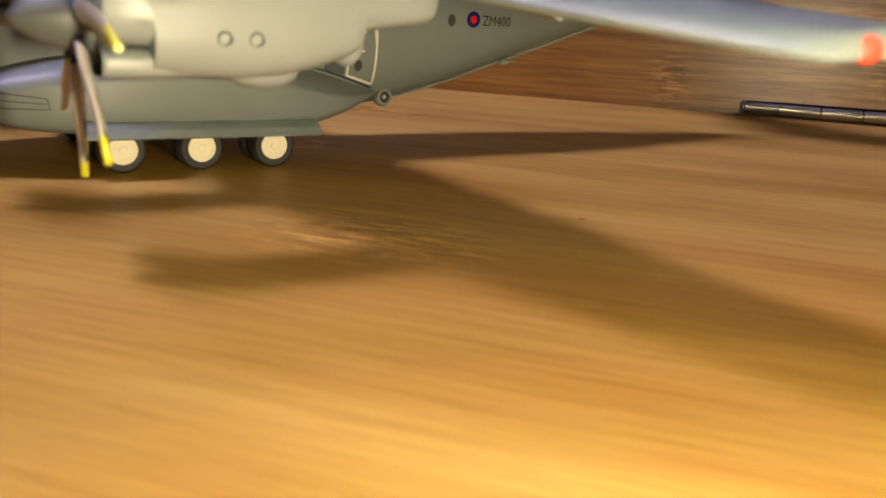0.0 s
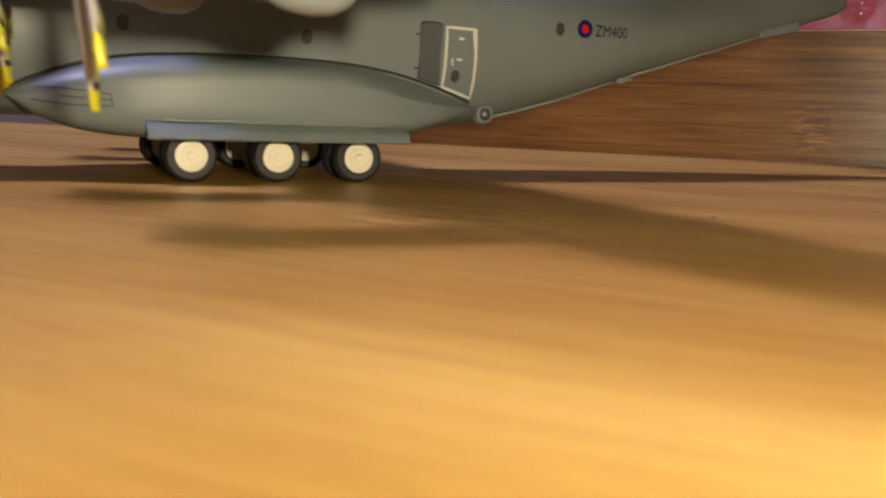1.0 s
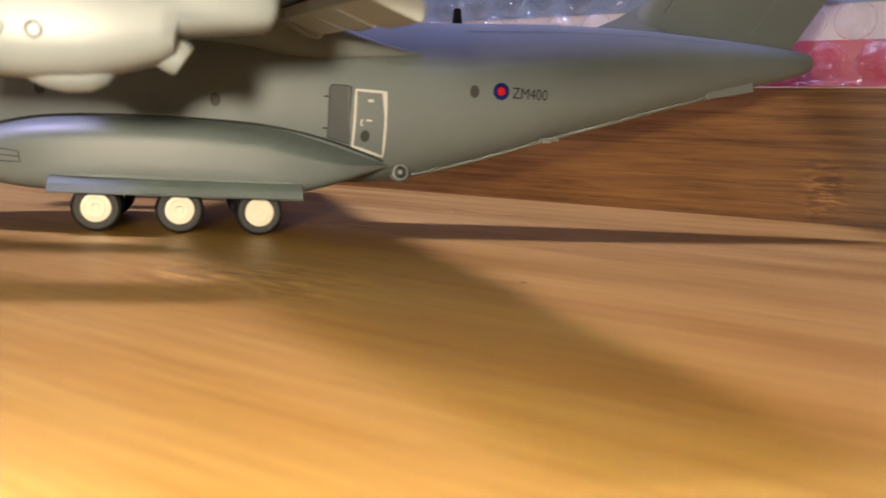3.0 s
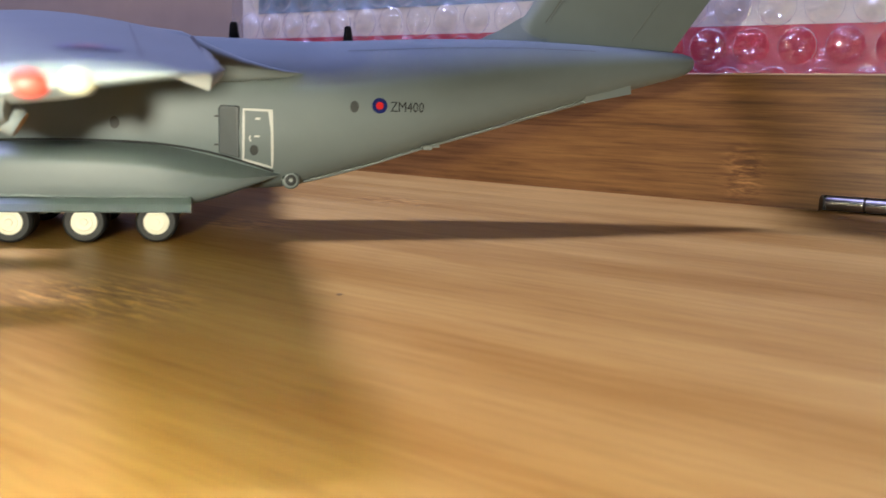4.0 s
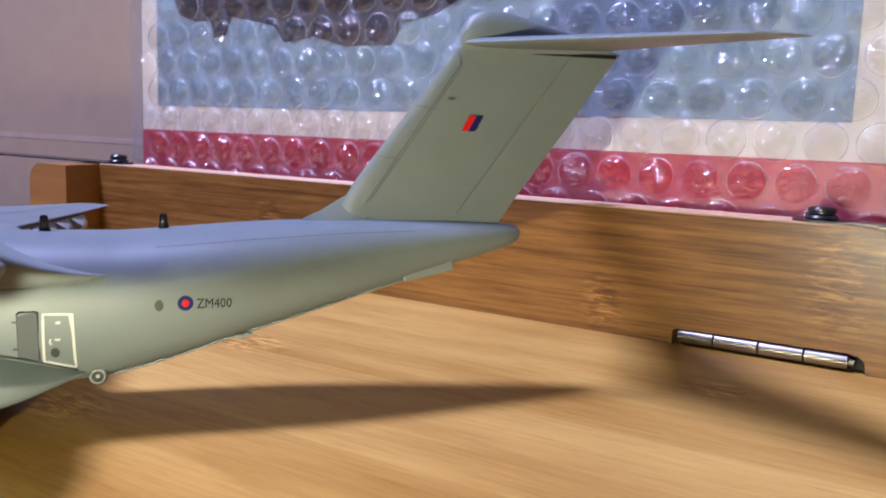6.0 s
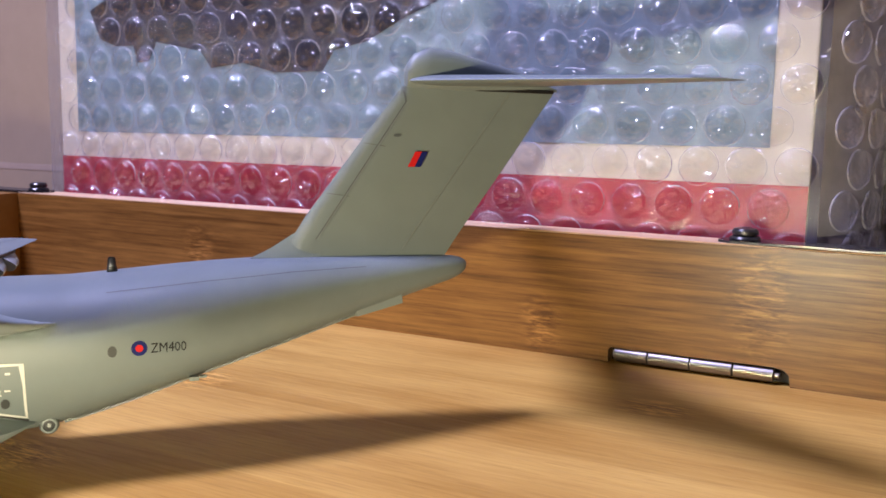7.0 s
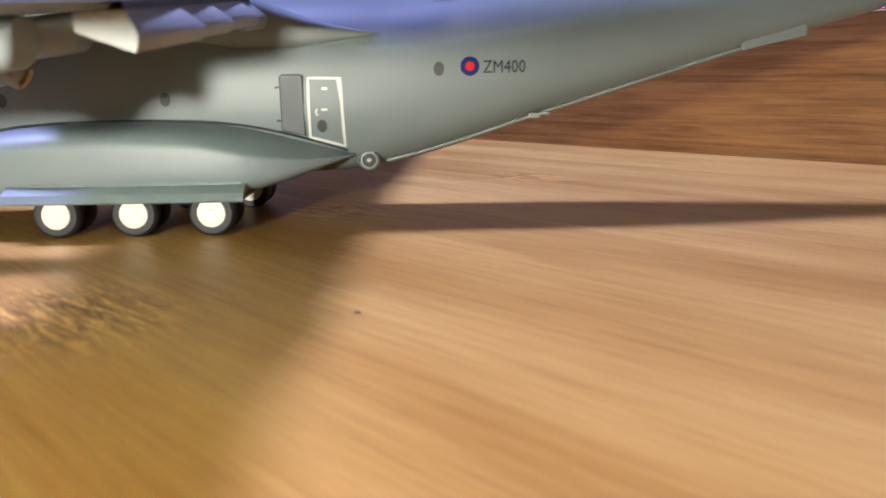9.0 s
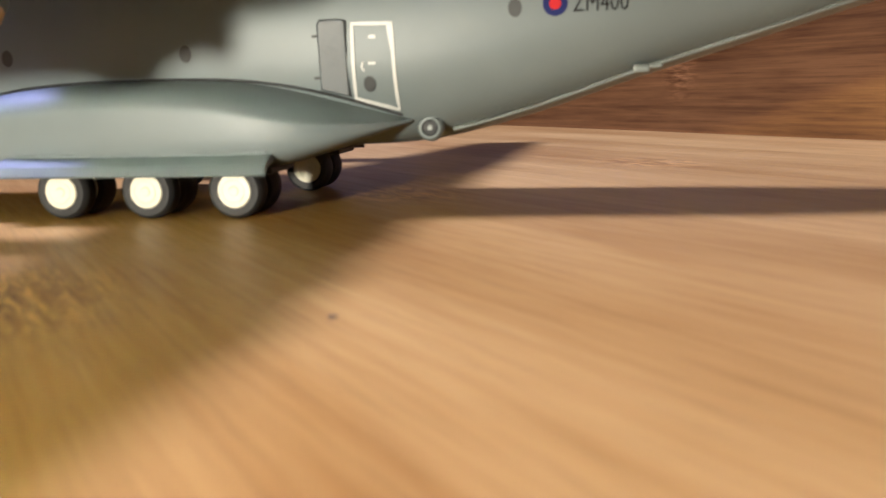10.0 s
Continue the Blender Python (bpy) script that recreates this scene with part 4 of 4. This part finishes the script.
# ---- the box in bubble wrap behind the tray ----
def wrapped_box():
    b = thing("wrapped_box", "printed red, white and blue box in clear bubble wrap", "box")
    u0, u1, v0, v1, z0, z1 = -15.2, 13.35, 1.95, 9.0, -2.2, 16.5
    part("carton", box(u0, RIM_OUT + v0, z0, u1, RIM_OUT + v1, z1, 0.06, TURN), MAT_PRINT_WHITE, b, "white printed carton")

    def sheet(name, pts, m, label, lift):
        bm = bmesh.new()
        rows = [[bm.verts.new(tray(u, v0 - lift * k, z)) for u, z in pts] for k in (0.2, 1)]
        bm.faces.new(rows[1])
        for i in range(len(pts)):
            j = (i + 1) % len(pts)
            bm.faces.new((rows[0][i], rows[0][j], rows[1][j], rows[1][i]))
        part(name, bm, m, b, label)

    sheet("red_band", [(u0 + 0.02, z0), (u1 - 0.02, z0), (u1 - 0.02, 4.92), (u0 + 0.02, 4.92)], MAT_PRINT_RED, "printed red band", 0.02)
    sheet("blue_panel", [(-14.2, 5.90), (12.3, 5.90), (12.3, 15.2), (-14.2, 15.2)], MAT_PRINT_BLUE, "printed sky blue picture panel", 0.02)
    dark = [(-13.3, 10.6), (-12.8, 9.5), (-11.9, 9.2), (-11.0, 9.2), (-10.8, 8.55), (-10.2, 8.6), (-9.8, 9.3), (-8.6, 9.1), (-7.6, 8.9), (-7.1, 8.3), (-5.6, 8.45), (-4.2, 8.1), (-2.2, 8.1), (-1.7, 8.8), (-0.4, 9.05), (0.9, 9.7), (2.2, 10.2), (1.0, 12.2), (-4.0, 12.8), (-9.0, 12.6)]
    sheet("dark_picture", dark, MAT_PRINT_DARK, "dark shape in the printed picture", 0.04)
    bm = bmesh.new()
    bm.faces.new([bm.verts.new(tray(u1 + 0.012, v, z)) for v, z in ((v0 + 0.05, z0 + 0.1), (v1 - 0.1, z0 + 0.1), (v1 - 0.1, z1 - 0.1), (v0 + 0.05, z1 - 0.1))])
    part("side_panel", bm, MAT_PRINT_SIDE, b, "dull grey-violet printed side of the carton")
    # bubble wrap: a milky film with round holes, and a clear dome over each
    film_v, pitch, rise, r = 1.62, 1.245, 1.078, 0.54
    wrap_bm = bmesh.new()
    domes = []
    for kind in range(5):
        crumple = random.Random(30 + kind)
        dome = bmesh.new()
        rings = []
        for j, (q_r, q_h) in enumerate(((1.0, 0.0), (0.97, 0.05), (0.93, 0.11), (0.82, 0.165), (0.64, 0.195), (0.43, 0.21), (0.20, 0.215))):
            ring = []
            for k in range(16):
                q = 2 * math.pi * (k + 0.5 * (j % 2)) / 16 + (crumple.uniform(-0.10, 0.10) if j > 1 else 0)
                rr = r * q_r * (1 + (crumple.uniform(-0.05, 0.05) if j > 1 else 0))
                ring.append((rr * math.cos(q), -q_h + (crumple.uniform(-0.042, 0.042) if j > 1 else 0), rr * math.sin(q)))
            rings.append(ring)
        loft(rings, caps=False, bm=dome)
        dome.verts.ensure_lookup_table()
        dome.faces.new(dome.verts[-16:])
        for f in dome.faces:
            f.material_index = 1 if min(abs(v.co.y) for v in f.verts) < 0.02 else 0
        bmesh.ops.triangulate(dome, faces=[f for f in dome.faces if f.material_index == 0])
        domes.append(dome)
    rng = random.Random(4)
    wrap = None
    cells = []
    for row in range(-1, 12):
        z = 4.30 + rise * row
        shift = 0.5 * pitch * (row % 2)
        for k in range(-1, 24):
            u = 12.40 - shift - pitch * k
            if u - r < u0 - 0.28 or u + r > u1 + 0.25 or z < 2.6:
                continue
            cells.append((u, z))
    corner = {}

    def inside(u):
        return min(max(u, u0 - 0.30), u1 + 0.30)

    def film_point(u, z):
        u = inside(u)
        key = (round(u * 50), round(z * 50))
        if key not in corner:
            corner[key] = wrap_bm.verts.new(tray(u, film_v + 0.06 * noise.noise(Vector((u * 0.5, z * 0.5, 3.1))), z))
        return corner[key]

    for row in range(-1, 12):
        z = 4.30 + rise * row
        shift = 0.5 * pitch * (row % 2)
        for k in range(-1, 25):
            u = 12.40 - shift - pitch * k
            if u < u0 - 0.85 or u > u1 + 1.1:
                continue
            if u + r > u1 + 0.25 or u - r < u0 - 0.28:
                edge = []
                for q in range(12):
                    f = pitch / 2 if q % 2 == 0 else pitch / math.sqrt(3)
                    w = film_point(u + f * math.cos(math.pi * q / 6), z + f * math.sin(math.pi * q / 6))
                    if w not in edge:
                        edge.append(w)
                if len(edge) > 3:
                    wrap_bm.faces.new(edge)
                continue
            inner, outer = [], []
            dv = 0.06 * noise.noise(Vector((u * 0.5, z * 0.5, 3.1)))
            for q in range(12):
                an = math.pi * q / 6
                f = pitch / 2 if q % 2 == 0 else pitch / math.sqrt(3)
                outer.append(film_point(u + f * math.cos(an), z + f * math.sin(an)))
                inner.append(wrap_bm.verts.new(tray(inside(u + r * math.cos(an)), film_v + dv, z + r * math.sin(an))))
            for q in range(12):
                n2 = (q + 1) % 12
                quad = [outer[q], outer[n2], inner[n2], inner[q]]
                if len({(round(w.co.x, 3), round(w.co.y, 3), round(w.co.z, 3)) for w in quad}) == 4:
                    wrap_bm.faces.new(quad)
    # the wrap turns the corner along the box's right side
    wrap = part("bubble_wrap", wrap_bm, MAT_FILM, b, "milky bubble wrap film with clear bubbles")
    side_bm = bmesh.new()
    bend, uu, vv = [], u1 + 0.30, film_v
    for k in range(29):
        lean = radians(max(-6, 44 - 13.5 * k * 0.25))
        bend.append((uu, vv, lean))
        uu, vv = uu + 0.25 * math.sin(lean), vv + 0.25 * math.cos(lean)
    rows = []
    for zz in range(0, 37):
        z = -2.0 + zz * 0.5
        rows.append([side_bm.verts.new(tray(a + min(1, k / 6) * 0.10 * noise.noise(Vector((k * 0.3, z * 0.5, 0))), b, z)) for k, (a, b, lean) in enumerate(bend)])
    for p, q in zip(rows, rows[1:]):
        for k in range(len(bend) - 1):
            side_bm.faces.new((p[k], p[k + 1], q[k + 1], q[k]))
    part("wrap_side", side_bm, MAT_FILM_SIDE, wrap, "loose wrap turned round the corner", True)
    side_bm = bmesh.new()
    rows = [[side_bm.verts.new(tray(u0 - 0.30 - 0.25 * math.sin(min(1, k / 3) * 1.5) + 0.05 * noise.noise(Vector((k * 0.8, zz * 0.6, 5))), film_v + k * 0.6, -2.0 + zz * 0.5)) for k in range(11)] for zz in range(37)]
    for p, q in zip(rows, rows[1:]):
        for k in range(10):
            side_bm.faces.new((p[k], p[k + 1], q[k + 1], q[k]))
    part("wrap_side", side_bm, MAT_FILM, wrap, "loose wrap turned round the corner", True)
    shapes = []
    for n, (u, z) in enumerate(cells):
        m = Matrix.Translation(tray(u, film_v, z) * CM) @ TURN @ pose(0, 0, 0, rng.uniform(-3, 3), rng.uniform(0, 360), rng.uniform(-3, 3)) @ Matrix.Scale(rng.uniform(0.97, 1.02), 4)
        if n < 5:
            shapes.append(part("bubble", domes[n], [MAT_BUBBLE, MAT_SEAM], wrap, "", False, m).data)
        else:
            piece("bubble", rng.choice(shapes), wrap, "", m)
    for row in range(-1, 10):
        for k in range(5):
            a, b, lean = bend[3 + 5 * k + (2 if row % 2 else 0)]
            m = Matrix.Translation(tray(a + 0.03, b, 4.30 + rise * row) * CM) @ TURN @ pose(0, 0, 0, 0, 0, 90 - math.degrees(lean))
            piece("bubble", rng.choice(shapes), wrap, "", m)


wrapped_box()


def back_boxes():
    c = thing("cardboard_box", "large plain beige cardboard box behind the tray", "box")
    part("carton", box(-58, RIM_OUT + 3.2, -2.2, -15.75, RIM_OUT + 26, 30, 0.1, TURN), MAT_CARD, c)
    part("tape", box(-57.8, RIM_OUT + 3.188, 4.15, -15.9, RIM_OUT + 3.21, 4.42, 0.005, TURN), MAT_TAPE, c, "pale strip of tape along the cardboard")
    g = thing("grey_box", "tall grey-beige card box beside the wrapped box", "box")
    part("carton", box(15.0, RIM_OUT + 5.5, -2.2, 40, RIM_OUT + 22, 26, 0.12, TURN), MAT_BOX_GREY, g)
    part("joint", box(15.5, RIM_OUT + 5.42, -2.2, 15.54, RIM_OUT + 5.5, 26, 0, TURN), MAT_BLACK, g)
    for name, label, z0, z1, m in (("dark_case", "black case lying at the bottom of a stack", -2.2, 6.0, MAT_BOOK_DARK), ("tan_case", "tan case in a stack of cases", 6.0, 7.9, MAT_BOOK_TAN), ("blue_case", "dark blue case on a stack of cases", 7.9, 10.0, MAT_BOOK_BLUE), ("black_case", "black case on top of a stack", 10.0, 16, MAT_BOOK_DARK)):
        ob = part(name, box(13.9, RIM_OUT + 10.5, z0 + 0.01, 14.95, RIM_OUT + 22, z1, 0.05, TURN), m)
        tagged(ob, label, "case", "stack of cases")


back_boxes()
